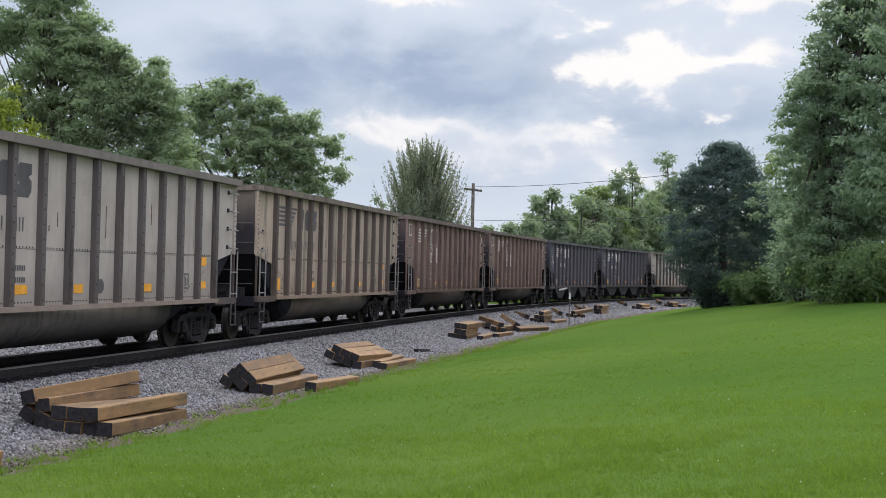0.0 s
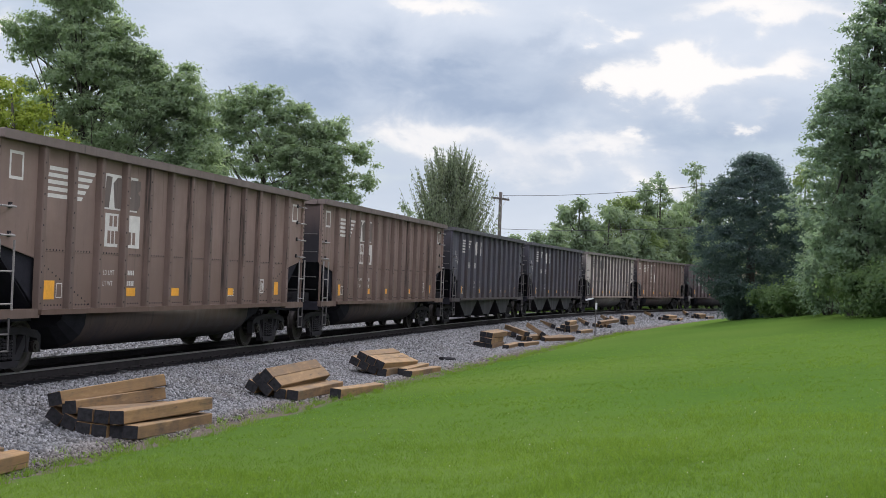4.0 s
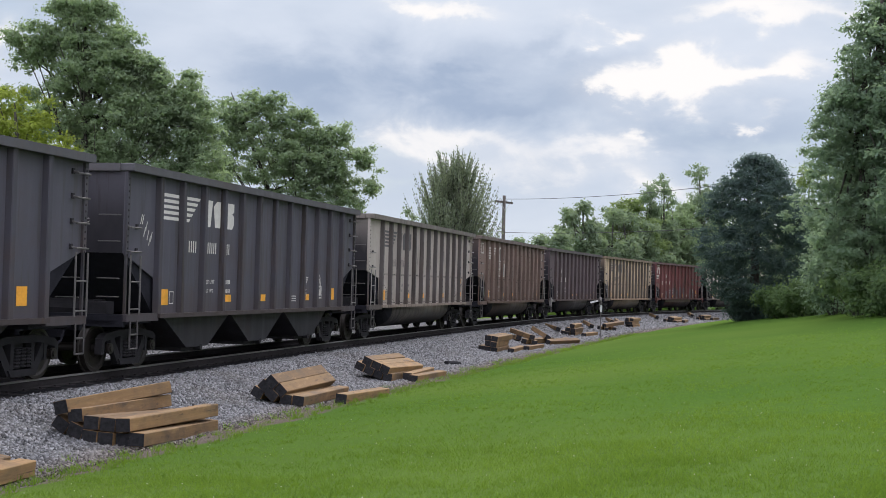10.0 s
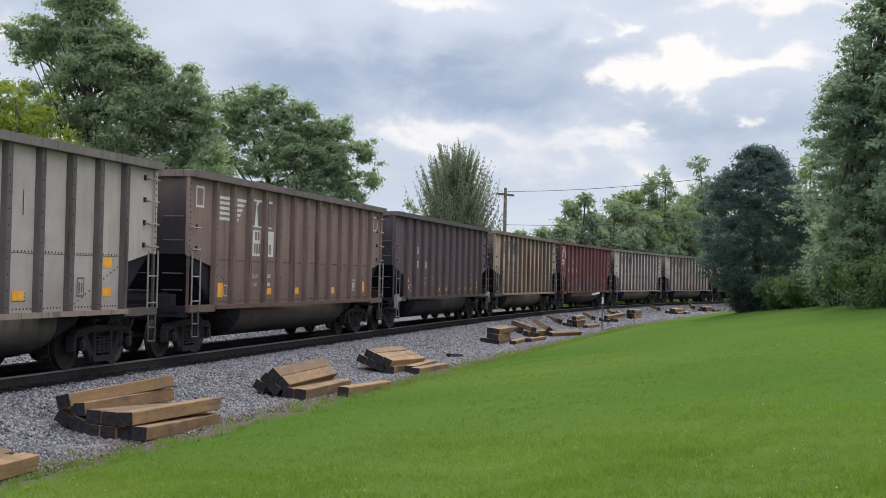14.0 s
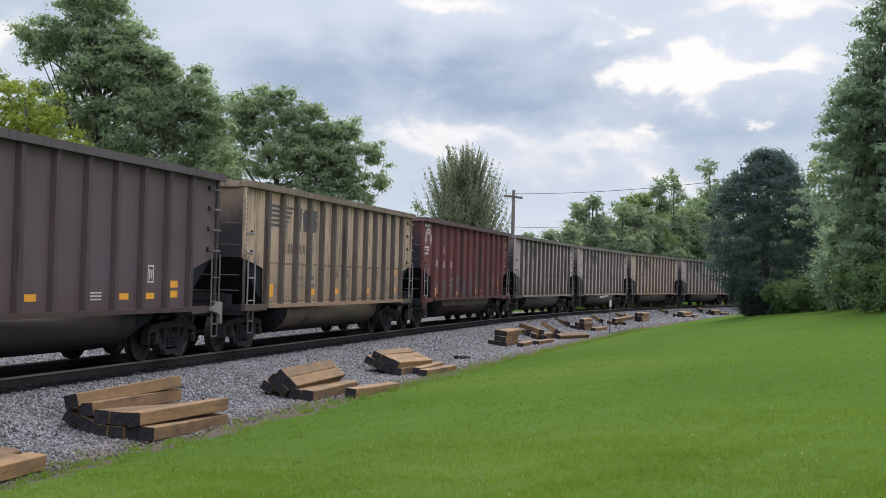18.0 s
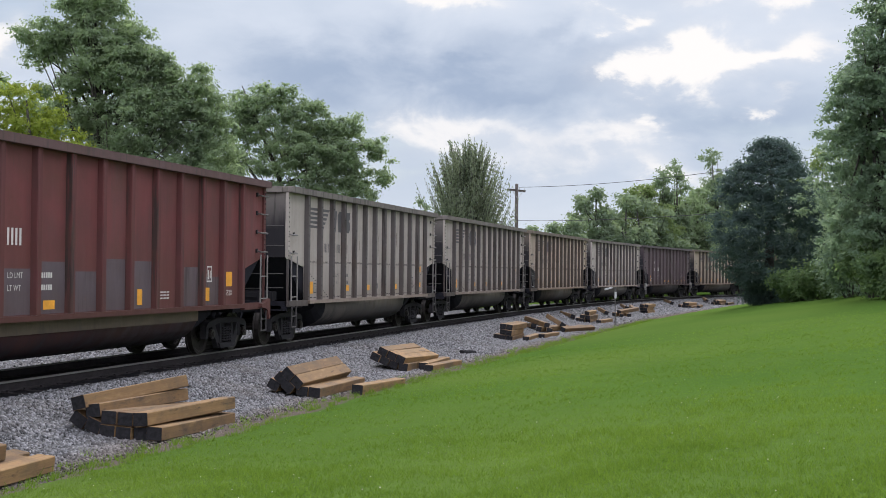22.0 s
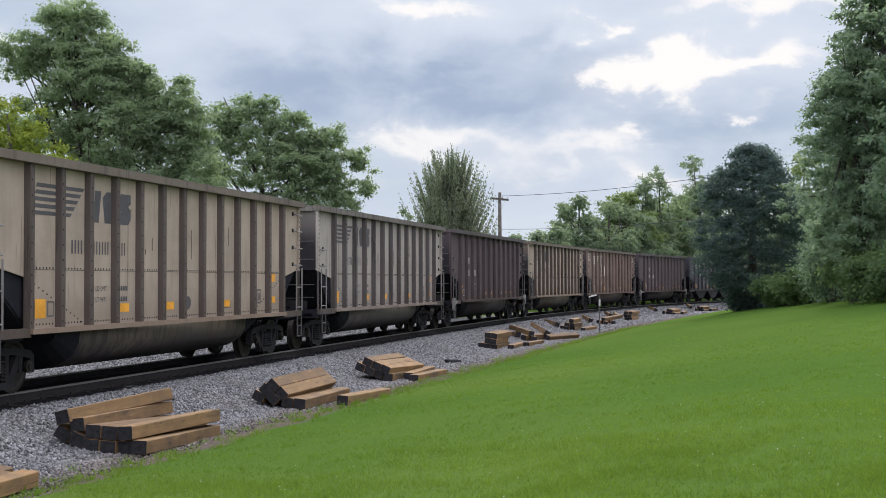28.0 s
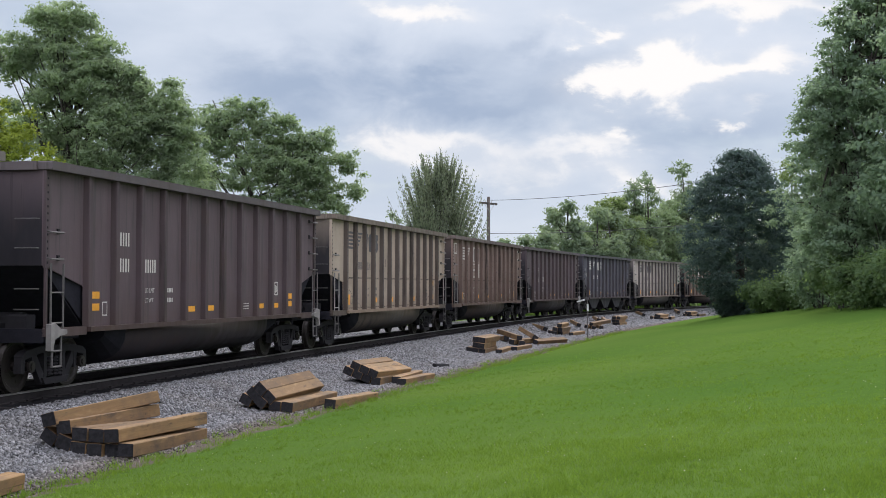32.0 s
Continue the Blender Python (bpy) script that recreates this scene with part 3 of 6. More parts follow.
# ---- the track ----
def make_track():
    base = thing("railway_track", "single railway track with rusty rails on timber sleepers", "railway track", kind="structure")
    head = [(-0.036, -0.03), (-0.033, -0.002), (-0.026, 0.0), (0.026, 0.0), (0.033, -0.002), (0.036, -0.03)]
    rest = [(0.036, -0.0305), (0.010, -0.042), (0.010, -0.14), (0.075, -0.158), (0.075, -0.172),
            (-0.075, -0.172), (-0.075, -0.158), (-0.010, -0.14), (-0.010, -0.042), (-0.036, -0.0305)]
    s = np.arange(-110, 175, 1.5)
    for d0 in (-0.755, 0.755):
        made = []
        for name, prof, mat in (("rail", rest, "rail"), ("rail_head", head, "rail_top")):
            b = Build()
            n = len(prof)
            for si in s:
                for dd, zz in prof:
                    b.v.append(tuple(float(q) for q in track(si, d0 + dd, zz)))
            for i in range(len(s) - 1):
                for k in range(n):
                    a, c = i * n + k, i * n + (k + 1) % n
                    b.f.append((a, c, c + n, a + n))
            made.append((name, b.mesh(name, MAT[mat])))
        rail = part(made[0][0], made[0][1], base)
        part(made[1][0], made[1][1], rail, "worn bright rail head")
    me = Build().box(-0.115, 0.115, -1.3, 1.3, -0.19, 0.0, 0.012).mesh("sleeper", MAT["sleeper"])
    plate = Build().box(-0.09, 0.09, -0.17, 0.17, 0.0, 0.012).box(-0.02, 0.02, -0.12, -0.085, 0.01, 0.045) \
        .box(-0.02, 0.02, 0.085, 0.12, 0.01, 0.045).mesh("tie_plate", MAT["rail"])
    rng = random.Random(3)
    for i in range(240):
        si = -62 + i * 0.52
        x, y, _ = track(si)
        yaw = math.degrees(math.pi / 2 - heading(si)) + rng.uniform(-0.8, 0.8)
        sl = part("sleeper", me, base, at=pose(x, y, -0.178 + rng.uniform(-0.006, 0.0), 0, 0, yaw))
        if -46 < si < -8:
            part("tie_plate", plate, sl, at=pose(0, -0.755, 0.0))


# ---- coal cars: x runs along the car to its trailing end, y to the far side, z up from the rail ----
PITCH = 16.18


def rivets(b, pts, y, r=0.016):
    for x, z in pts:
        b.poly([(x - r, y, z - r), (x + r, y, z - r), (x + r, y, z + r), (x - r, y, z + r), (x, y + math.copysign(0.014, y), z)],
               [(0, 1, 4), (1, 2, 4), (2, 3, 4), (3, 0, 4)])


WHEEL_R = 0.457


def make_truck_meshes():
    m = {}
    # the cast side frame: an arched top chord, jaws over the bearings, slanting arms down to the spring seat, two columns
    chord = [(-1.13, 0.64), (-1.0, 0.73), (-0.5, 0.80), (0.5, 0.80), (1.0, 0.73), (1.13, 0.64), (1.08, 0.575), (0.5, 0.675), (-0.5, 0.675), (-1.08, 0.575)]
    limbs = [[(1.13, 0.63), (1.145, 0.35), (1.03, 0.35), (1.01, 0.60)], [(0.79, 0.64), (0.76, 0.36), (0.68, 0.36), (0.66, 0.66)], [(0.37, 0.69), (0.37, 0.20), (0.27, 0.20), (0.27, 0.69)],
             [(0.80, 0.62), (0.62, 0.66), (0.28, 0.19), (0.44, 0.13)]]
    for side, name in ((-1, "near"), (1, "far")):
        y0, y1 = (side * 1.08, side * 0.92) if side > 0 else (-1.08, -0.92)
        b = Build()
        b.prism(chord, y0, y1)
        for k, q in enumerate(limbs):
            e = 0.006 * (k + 1) * side
            b.prism(q, y0 - e, y1 + e)
            b.prism([(-x, z) for x, z in q[::-1]], y0 - e, y1 + e)
        b.prism([(-0.46, 0.235), (0.46, 0.235), (0.38, 0.12), (-0.38, 0.12)], y0 + 0.012 * side, y1 - 0.012 * side)
        m["side_" + name] = b.mesh("side_frame", MAT["iron"])
        zz, rr = [], []
        for k in range(6):
            zz += [0.26 + k * 0.058, 0.26 + k * 0.058 + 0.015, 0.26 + k * 0.058 + 0.035, 0.26 + k * 0.058 + 0.045]
            rr += [0.06, 0.085, 0.085, 0.06]
        m["spring_" + name] = Build().tube([(0, side * 1.03, z) for z in zz], rr, 8).mesh("spring", MAT["iron"])
        b = Build().disc((0, WHEEL_R), 0.105, side * 1.08, side * 1.135, 12)
        b.disc((0, WHEEL_R), 0.06, side * 1.13, side * 1.16, 8)
        m["box_" + name] = b.mesh("axle_bearing", MAT["wheel"])
    b = Build().box(-0.18, 0.18, -0.95, 0.95, 0.42, 0.78, 0.03)
    m["bolster"] = b.mesh("bolster", MAT["iron"])
    b = Build()
    for sgn in (-1, 1):
        prof = [(0.0, 0.0), (0.16, 0.0), (0.19, 0.02), (0.36, 0.03), (0.40, 0.06), (WHEEL_R, 0.06), (WHEEL_R + 0.004, -0.04), (WHEEL_R + 0.028, -0.05), (WHEEL_R + 0.028, -0.08),
                (0.40, -0.08), (0.36, -0.03), (0.0, -0.03)]
        n = 24
        for k in range(n):
            a = 2 * math.pi * k / n
            for r, w in prof:
                b.v.append((r * math.cos(a), sgn * (0.755 + w), r * math.sin(a)))
        base = len(b.v) - n * len(prof)
        for k in range(n):
            for j in range(len(prof) - 1):
                p = base + k * len(prof) + j
                q = base + (k + 1) % n * len(prof) + j
                b.f.append((p, q, q + 1, p + 1))
        for k in range(4):
            a = math.pi / 4 + k * math.pi / 2
            b.disc((0.27 * math.cos(a), 0.27 * math.sin(a)), 0.03, sgn * 0.80, sgn * 0.795, 6)
    b.disc((0, 0), 0.085, -1.05, 1.05, 10)
    m["wheelset"] = b.mesh("wheelset", MAT["wheel"], False)
    return m


TRUCK = make_truck_meshes()


def add_truck(car, x):
    t = part("truck", TRUCK["bolster"], car, "grimy cast-iron wheel truck", at=pose(x, 0, 0))
    for side in ("near", "far"):
        part("side_frame", TRUCK["side_" + side], t)
        for dx in (-0.172, 0.0, 0.172):
            part("spring", TRUCK["spring_" + side], t, at=pose(dx, 0, 0))
        for dx in (-0.89, 0.89):
            part("axle_bearing", TRUCK["box_" + side], t, at=pose(dx, 0, 0))
    for dx in (-0.89, 0.89):
        part("wheelset", TRUCK["wheelset"], t, "worn steel wheelset", at=pose(dx, 0, WHEEL_R))


def ladder(b, x0, x1, y, z0, z1, step=0.33, r=0.012):
    for x in (x0, x1):
        b.tube([(x, y, z0), (x, y, z1)], r * 1.3, 5)
    z = z0 + 0.1
    while z < z1:
        b.tube([(x0, y, z), (x1, y, z)], r, 5)
        z += step


def stripes(b, x, z, w, h, n, y, slant=0.0):
    """A block of n level stripes; slant cuts the right-hand end back towards the bottom."""
    for i in range(n):
        z1 = z + h - i * h / n
        z0 = z1 - 0.56 * h / n
        e1, e0 = slant * (z + h - z1) / h, slant * (z + h - z0) / h
        b.poly([(x, y, z0), (x + w - e0, y, z0), (x + w - e1, y, z1), (x, y, z1)], [(0, 1, 2, 3)])


def bars(b, x, z, n, w, h, gap, y, skip=()):
    for i in range(n):
        if i not in skip:
            b.poly([(x + i * (w + gap), y, z), (x + i * (w + gap) + w, y, z), (x + i * (w + gap) + w, y, z + h), (x + i * (w + gap), y, z + h)], [(0, 1, 2, 3)])


def rect(b, x, z, w, h, y):
    b.poly([(x, y, z), (x + w, y, z), (x + w, y, z + h), (x, y, z + h)], [(0, 1, 2, 3)])


def frame_rect(b, x, z, w, h, t, y):
    rect(b, x, z, w, t, y)
    rect(b, x, z + h - t, w, t, y)
    rect(b, x, z + t, t, h - 2 * t, y)
    rect(b, x + w - t, z + t, t, h - 2 * t, y)


SIDE_Y = 1.48      # outer face of the side sheets
POST_Y = 1.60      # outer face of the posts
TOP_Z, SILL_Z = 3.98, 1.12


def emblem(xs, y, z, h):
    """Stripes narrowing to a point, then two plain blocks, spread over the bays between the posts; each a flat piece of its own."""
    out = []
    for i in (0, 1):
        a, c = xs[i] + (0.26 if i else 0.3), xs[i + 1] - 0.09
        for k in range(5):
            z1 = z + h - k * h / 5
            z0 = z1 - 0.58 * h / 5
            cut = (lambda q: (c - a) * 0.85 * (z + h - q) / h) if i else (lambda q: 0.0)
            left = (lambda q: 0.0) if i else (lambda q: -0.16 * (z + h - q) / h)
            out.append([(a + left(z0), y, z0), (c - cut(z0), y, z0), (c - cut(z1), y, z1), (a + left(z1), y, z1)])
    a, c = xs[2] + 0.22, xs[3] - 0.07
    w = c - a
    out.append([(a, y, z), (a + 0.30 * w, y, z), (a + 0.44 * w, y, z + h), (a + 0.12 * w, y, z + h)])
    out.append([(a + 0.62 * w, y, z), (c, y, z), (c, y, z + h), (a + 0.74 * w, y, z + h), (a + 0.50 * w, y, z + 0.8 * h)])
    a, w = xs[3] + 0.2, 0.5
    out.append([(a, y, z), (a + w * 0.8, y, z), (a + w, y, z + 0.18 * h), (a + w, y, z + 0.5 * h), (a + 0.78 * w, y, z + 0.6 * h), (a + w, y, z + 0.7 * h), (a + w, y, z + h), (a + 0.2 * w, y, z + h),
                (a, y, z + 0.8 * h), (a, y, z + 0.5 * h), (a + 0.22 * w, y, z + 0.4 * h), (a, y, z + 0.3 * h)])
    return out


def pieces(name, polys, mat, parent, mirror, label=""):
    for p in polys:
        if mirror:
            p = [(-x, y, z) for x, y, z in p]
        part(name, Build().poly(p, [tuple(range(len(p)))]).mesh(name, mat), parent, label)


def faces_of(b):
    return [[b.v[i] for i in f] for f in b.f]


def lettering(words, size, x, y, z, mat, parent, mirror):
    """Words in raised flat letters on a side sheet."""
    cu = bpy.data.curves.new("words", "FONT")
    cu.body, cu.size, cu.resolution_u = words, size, 2
    tmp = bpy.data.objects.new("words", cu)
    me = bpy.data.meshes.new_from_object(tmp)
    bpy.data.objects.remove(tmp)
    turn = Matrix.Rotation(math.pi / 2, 4, "X")
    if mirror:
        turn = Matrix.Rotation(math.pi, 4, "Z") @ turn
        x = -x
    me.transform(Matrix.Translation((x, y, z)) @ turn)
    me.materials.clear()
    me.materials.append(mat)
    part("lettering", me, parent, "stencilled words")


def end_lettering(words, size, x, z, sgn, parent):
    cu = bpy.data.curves.new("words", "FONT")
    cu.body, cu.size, cu.resolution_u = words, size, 2
    tmp = bpy.data.objects.new("words", cu)
    me = bpy.data.meshes.new_from_object(tmp)
    bpy.data.objects.remove(tmp)
    turn = Matrix.Rotation(math.radians(90) if sgn > 0 else math.radians(-90), 4, "Z") @ Matrix.Rotation(math.pi / 2, 4, "X")
    me.transform(Matrix.Translation((x, -1.25 * sgn if sgn > 0 else 0.1, z)) @ turn)
    me.materials.clear()
    me.materials.append(MAT["white"])
    part("lettering", me, parent, "stencilled words")


def make_car(colour, style, label, ink="ink", seed=1):
    """style: 'riveted' or 'smooth' tub gondolas, 'hopper' with sloping chutes."""
    rng = random.Random(seed)
    car = thing("coal_hopper_car" if style == "hopper" else "coal_gondola_car", label, "rail car", "cars of the coal train")
    paint, post_mat, tub_mat = MAT[colour], MAT[colour + "_post"], MAT[colour + "_tub"]
    half = 7.325
    inset = 1.46 if style == "smooth" else 1.36
    n_posts = 13 if style == "riveted" else 12
    cut_top, cut_low = (2.21, 1.96) if style == "riveted" else ((2.20, 1.84) if style == "smooth" else (2.28, 1.80))
    xs = [-half + inset + i * (2 * half - 2 * inset) / (n_posts - 1) for i in range(n_posts)]
    first = xs[0] - 0.02
    # side sheets, with the corners cut away over the trucks
    outline = [(-half, cut_top), (-half, TOP_Z - 0.1), (half, TOP_Z - 0.1), (half, cut_top), (-first, cut_low), (-first, SILL_Z), (first, SILL_Z), (first, cut_low)]
    walls = {}
    for sgn in (-1, 1):
        walls[sgn] = part("side_wall", Build().prism(outline, sgn * (SIDE_Y - 0.03), sgn * SIDE_Y).mesh("side_wall", paint), car)
    for sgn in (-1, 1):
        x0, x1 = (half - 0.05, half - 0.01) if sgn > 0 else (-half + 0.01, -half + 0.05)
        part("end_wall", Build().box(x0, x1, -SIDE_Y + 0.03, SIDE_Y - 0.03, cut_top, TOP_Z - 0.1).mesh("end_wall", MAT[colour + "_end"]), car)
        b = Build()
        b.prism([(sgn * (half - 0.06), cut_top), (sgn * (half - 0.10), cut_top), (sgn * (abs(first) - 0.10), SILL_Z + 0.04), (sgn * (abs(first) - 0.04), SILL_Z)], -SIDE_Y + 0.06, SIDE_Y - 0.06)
        part("slope_sheet", b.mesh("slope_sheet", MAT["soot_shade"]), car, "soot-black sloping end sheet")
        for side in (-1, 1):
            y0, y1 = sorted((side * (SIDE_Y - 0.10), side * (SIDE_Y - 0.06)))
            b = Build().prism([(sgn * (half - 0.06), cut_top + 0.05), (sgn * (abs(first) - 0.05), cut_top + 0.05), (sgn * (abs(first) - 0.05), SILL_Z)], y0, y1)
            part("corner_gusset", b.mesh("corner_gusset", MAT["soot_shade"]), car, "soot-black corner plate")
        # corner posts with a column of bolts
        for side in (-1, 1):
            b = Build()
            cx = sgn * (half - 0.05)
            b.box(cx - 0.06, cx + 0.06, min(side * SIDE_Y, side * (SIDE_Y + 0.05)), max(side * SIDE_Y, side * (SIDE_Y + 0.05)), cut_top - 0.04, TOP_Z - 0.1)
            cp = part("corner_post", b.mesh("corner_post", post_mat if style != "riveted" else paint), car)
            b = Build()
            part("corner_stile", Build().box(cx - 0.028, cx + 0.028, min(side * SIDE_Y, side * (SIDE_Y + 0.045)), max(side * SIDE_Y, side * (SIDE_Y + 0.045)), SILL_Z, cut_top - 0.04).mesh("corner_stile", post_mat), cp, "thin sooty corner bar")
            rivets(b, [(cx, 2.25 + 0.12 * k) for k in range(13)], side * (SIDE_Y + 0.05), 0.02)
            part("bolt_column", b.mesh("bolt_column", MAT["iron"]), cp, kind="stuff")
    part("floor", Build().box(first + 0.05, -first - 0.05, -SIDE_Y + 0.06, SIDE_Y - 0.06, SILL_Z, SILL_Z + 0.05).mesh("floor", MAT["soot_shade"]), car)
    # side posts: hat-section stakes, slightly tapered towards the bottom
    for sgn in (-1, 1):
        hat = [(-0.08, sgn * SIDE_Y), (-0.068, sgn * (POST_Y - 0.015)), (-0.055, sgn * POST_Y), (0.055, sgn * POST_Y), (0.068, sgn * (POST_Y - 0.015)), (0.08, sgn * SIDE_Y)]
        b = Build()
        p = [(x, y, SILL_Z) for x, y in hat] + [(x, y, TOP_Z - 0.1) for x, y in hat]
        b.poly(p, [(i, i + 1, i + 7, i + 6) for i in range(5)] + [tuple(range(6)), tuple(range(11, 5, -1)), (5, 0, 6, 11)])
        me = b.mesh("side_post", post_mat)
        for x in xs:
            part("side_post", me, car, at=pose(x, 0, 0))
        # top chord: a heavy channel that overhangs the posts
        b = Build().box(-half - 0.03, half + 0.03, min(sgn * 1.38, sgn * 1.66), max(sgn * 1.38, sgn * 1.66), TOP_Z - 0.15, TOP_Z, 0.015)
        part("top_chord", b.mesh("top_chord", MAT[colour + "_chord"]), car)
        b = Build().box(first - 0.02, -first + 0.02, min(sgn * 1.40, sgn * 1.64), max(sgn * 1.40, sgn * 1.64), SILL_Z - 0.09, SILL_Z, 0.01)
        part("side_sill", b.mesh("side_sill", MAT[colour + "_sill"]), car)
        b = Build().box(sgn * (half + 0.03) - 0.05, sgn * (half + 0.03) + 0.05, -1.38, 1.38, TOP_Z - 0.15, TOP_Z - 0.004)
        part("end_chord", b.mesh("end_chord", MAT[colour + "_chord"]), car)
    if style == "riveted":
        b = Build()
        step = 0.105
        row = [(-half + 0.1 + step * i, 2.12) for i in range(int((2 * half - 0.2) / step))]
        row = [(x, z) for x, z in row if min(abs(x - q) for q in xs) > 0.1 and abs(x) < abs(first)]
        low = [(x, SILL_Z + 0.06) for x, z in row]
        diag = [(sg * (abs(first) - 0.15 - 0.13 * k), 1.90 - 0.055 * k) for sg in (-1, 1) for k in range(15)]
        diag = [(x, z) for x, z in diag if min(abs(x - q) for q in xs) > 0.1]
        for y in (-SIDE_Y, SIDE_Y):
            rivets(b, row + low + diag, y, 0.015)
            rivets(b, [(q - 0.03, 1.22 + 0.26 * k) for q in xs for k in range(10)], math.copysign(POST_Y, y), 0.014)
        part("riveting", b.mesh("riveting", MAT["iron"]), car, kind="stuff")
        b = Build()
        for y in (-SIDE_Y - 0.004, SIDE_Y + 0.004):
            b.box(-abs(first), abs(first), min(y, y * 0.999), max(y, y * 0.999), 2.085, 2.097)
        part("seam", b.mesh("seam", post_mat), car)
    # what hangs below the sill
    if style != "hopper":
        prof = []
        for k in range(13):
            a = math.pi * k / 12
            prof.append((1.36 * math.copysign(abs(math.cos(a)) ** 0.7, math.cos(a)), SILL_Z - 0.09 - 0.74 * abs(math.sin(a)) ** 0.8))
        tub = part("tub", Build().extrude_x(prof, -3.95, 3.95).mesh("tub", tub_mat, True), car, "rounded, grimy belly tub with painted shade below")
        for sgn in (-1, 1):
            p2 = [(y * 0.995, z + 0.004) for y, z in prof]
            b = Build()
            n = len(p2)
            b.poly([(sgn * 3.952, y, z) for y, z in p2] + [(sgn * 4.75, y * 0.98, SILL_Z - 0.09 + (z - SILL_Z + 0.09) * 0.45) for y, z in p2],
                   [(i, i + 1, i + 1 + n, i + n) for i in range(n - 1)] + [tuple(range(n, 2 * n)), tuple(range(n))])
            part("tub_end", b.mesh("tub_end", MAT["soot_shade"]), tub, "soot-black end of the tub")
    else:
        for i, x in enumerate((-3.55, 0.0, 3.55)):
            b = Build()
            b.prism([(x - 1.72, SILL_Z - 0.09), (x + 1.72, SILL_Z - 0.09), (x + 0.55, 0.36), (x - 0.55, 0.36)], -1.35, 1.35)
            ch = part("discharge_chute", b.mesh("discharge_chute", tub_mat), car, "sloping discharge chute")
            b = Build().box(x - 0.5, x + 0.5, -1.2, 1.2, 0.27, 0.36, 0.01)
            for sgn in (-1, 1):
                b.disc((x + 0.2, 0.34), 0.07, sgn * 1.2, sgn * 1.36, 8)
            part("chute_gate", b.mesh("chute_gate", MAT["iron"]), ch)
    part("centre_sill", Build().box(-half - 0.1, half + 0.1, -0.22, 0.22, 0.66, 0.98).mesh("centre_sill", MAT["soot_shade"]), car)
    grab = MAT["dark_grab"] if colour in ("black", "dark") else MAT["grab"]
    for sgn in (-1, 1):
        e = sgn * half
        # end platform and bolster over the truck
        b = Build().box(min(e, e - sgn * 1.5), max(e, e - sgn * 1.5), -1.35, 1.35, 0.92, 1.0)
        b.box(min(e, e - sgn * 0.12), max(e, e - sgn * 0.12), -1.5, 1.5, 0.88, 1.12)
        part("end_platform", b.mesh("end_platform", MAT["soot_shade"]), car)
        for side in (-1, 1):
            b = Build().box(min(e, e - sgn * 1.36), max(e, e - sgn * 1.36), min(side * 1.47, side * 1.58), max(side * 1.47, side * 1.58), 0.98, 1.13, 0.01)
            part("corner_sill", b.mesh("corner_sill", post_mat), car)
        # coupler
        cx = sgn * (half + 0.06)
        tip = sgn * (PITCH / 2 - 0.02)
        b = Build().box(min(cx, tip), max(cx, tip), -0.08, 0.08, 0.80, 0.95, 0.02)
        b.box(min(tip - sgn * 0.26, tip + sgn * 0.04), max(tip - sgn * 0.26, tip + sgn * 0.04), -0.15, 0.15, 0.72, 1.02, 0.03)
        part("coupler", b.mesh("coupler", MAT["iron"]), car, "knuckle coupler")
        b = Build().tube([(cx, -0.35, 0.84), (cx + sgn * 0.15, -0.35, 0.6), (tip - sgn * 0.1, -0.3, 0.42), (tip, -0.25, 0.5)], 0.025, 6)
        part("air_hose", b.mesh("air_hose", MAT["soot_shade"]), car)
        for side in (-1, 1):
            y = side * 1.60
            xa, xb = e - sgn * 0.05, e - sgn * 0.47
            b = Build()
            # ladder in the open corner, grab irons on the sheet above it, step below
            ladder(b, xa, xb, y, 1.12, 2.24, 0.52, 0.015)
            part("corner_ladder", b.mesh("corner_ladder", grab), car)
            for z in ((2.31, 2.77) if (sgn < 0) == (side < 0) else (2.31, 2.75, 3.19, 3.62)):
                b = Build().tube([(xa, side * SIDE_Y, z + 0.03), (xa, y, z), (xb, y, z), (xb, side * SIDE_Y, z + 0.03)], 0.019, 5)
                iron = part("grab_iron", b.mesh("grab_iron", grab if style == "riveted" else MAT["dark_grab"]), car)
                foot = Build()
                for x in (xa, xb):
                    foot.box(x - 0.035, x + 0.035, min(side * SIDE_Y, side * (SIDE_Y + 0.035)), max(side * SIDE_Y, side * (SIDE_Y + 0.035)), z - 0.02, z + 0.075)
                part("grab_foot", foot.mesh("grab_foot", MAT["iron"]), iron, "dark bolted feet")
            b = Build()
            xc, xd = xa - sgn * 0.06, xb + sgn * 0.06
            for x in (xc, xd):
                b.tube([(x, y, 1.0), (x, y, 0.46)], 0.02, 5)
            for z in (0.47, 0.74):
                b.tube([(xc, y, z), (xd, y, z)], 0.02, 5)
            part("step_stirrup", b.mesh("step_stirrup", MAT["dark_grab"] if colour == "dark" else MAT["stirrup"]), car)
            for z in (1.45, 1.80, 2.5, 3.0):
                b = Build().tube([(e, side * 1.40, z), (e + sgn * 0.07, side * 1.38, z), (e + sgn * 0.07, side * 0.98, z), (e, side * 0.96, z)], 0.012, 5)
                part("end_grab", b.mesh("end_grab", MAT["dark_grab"]), car)
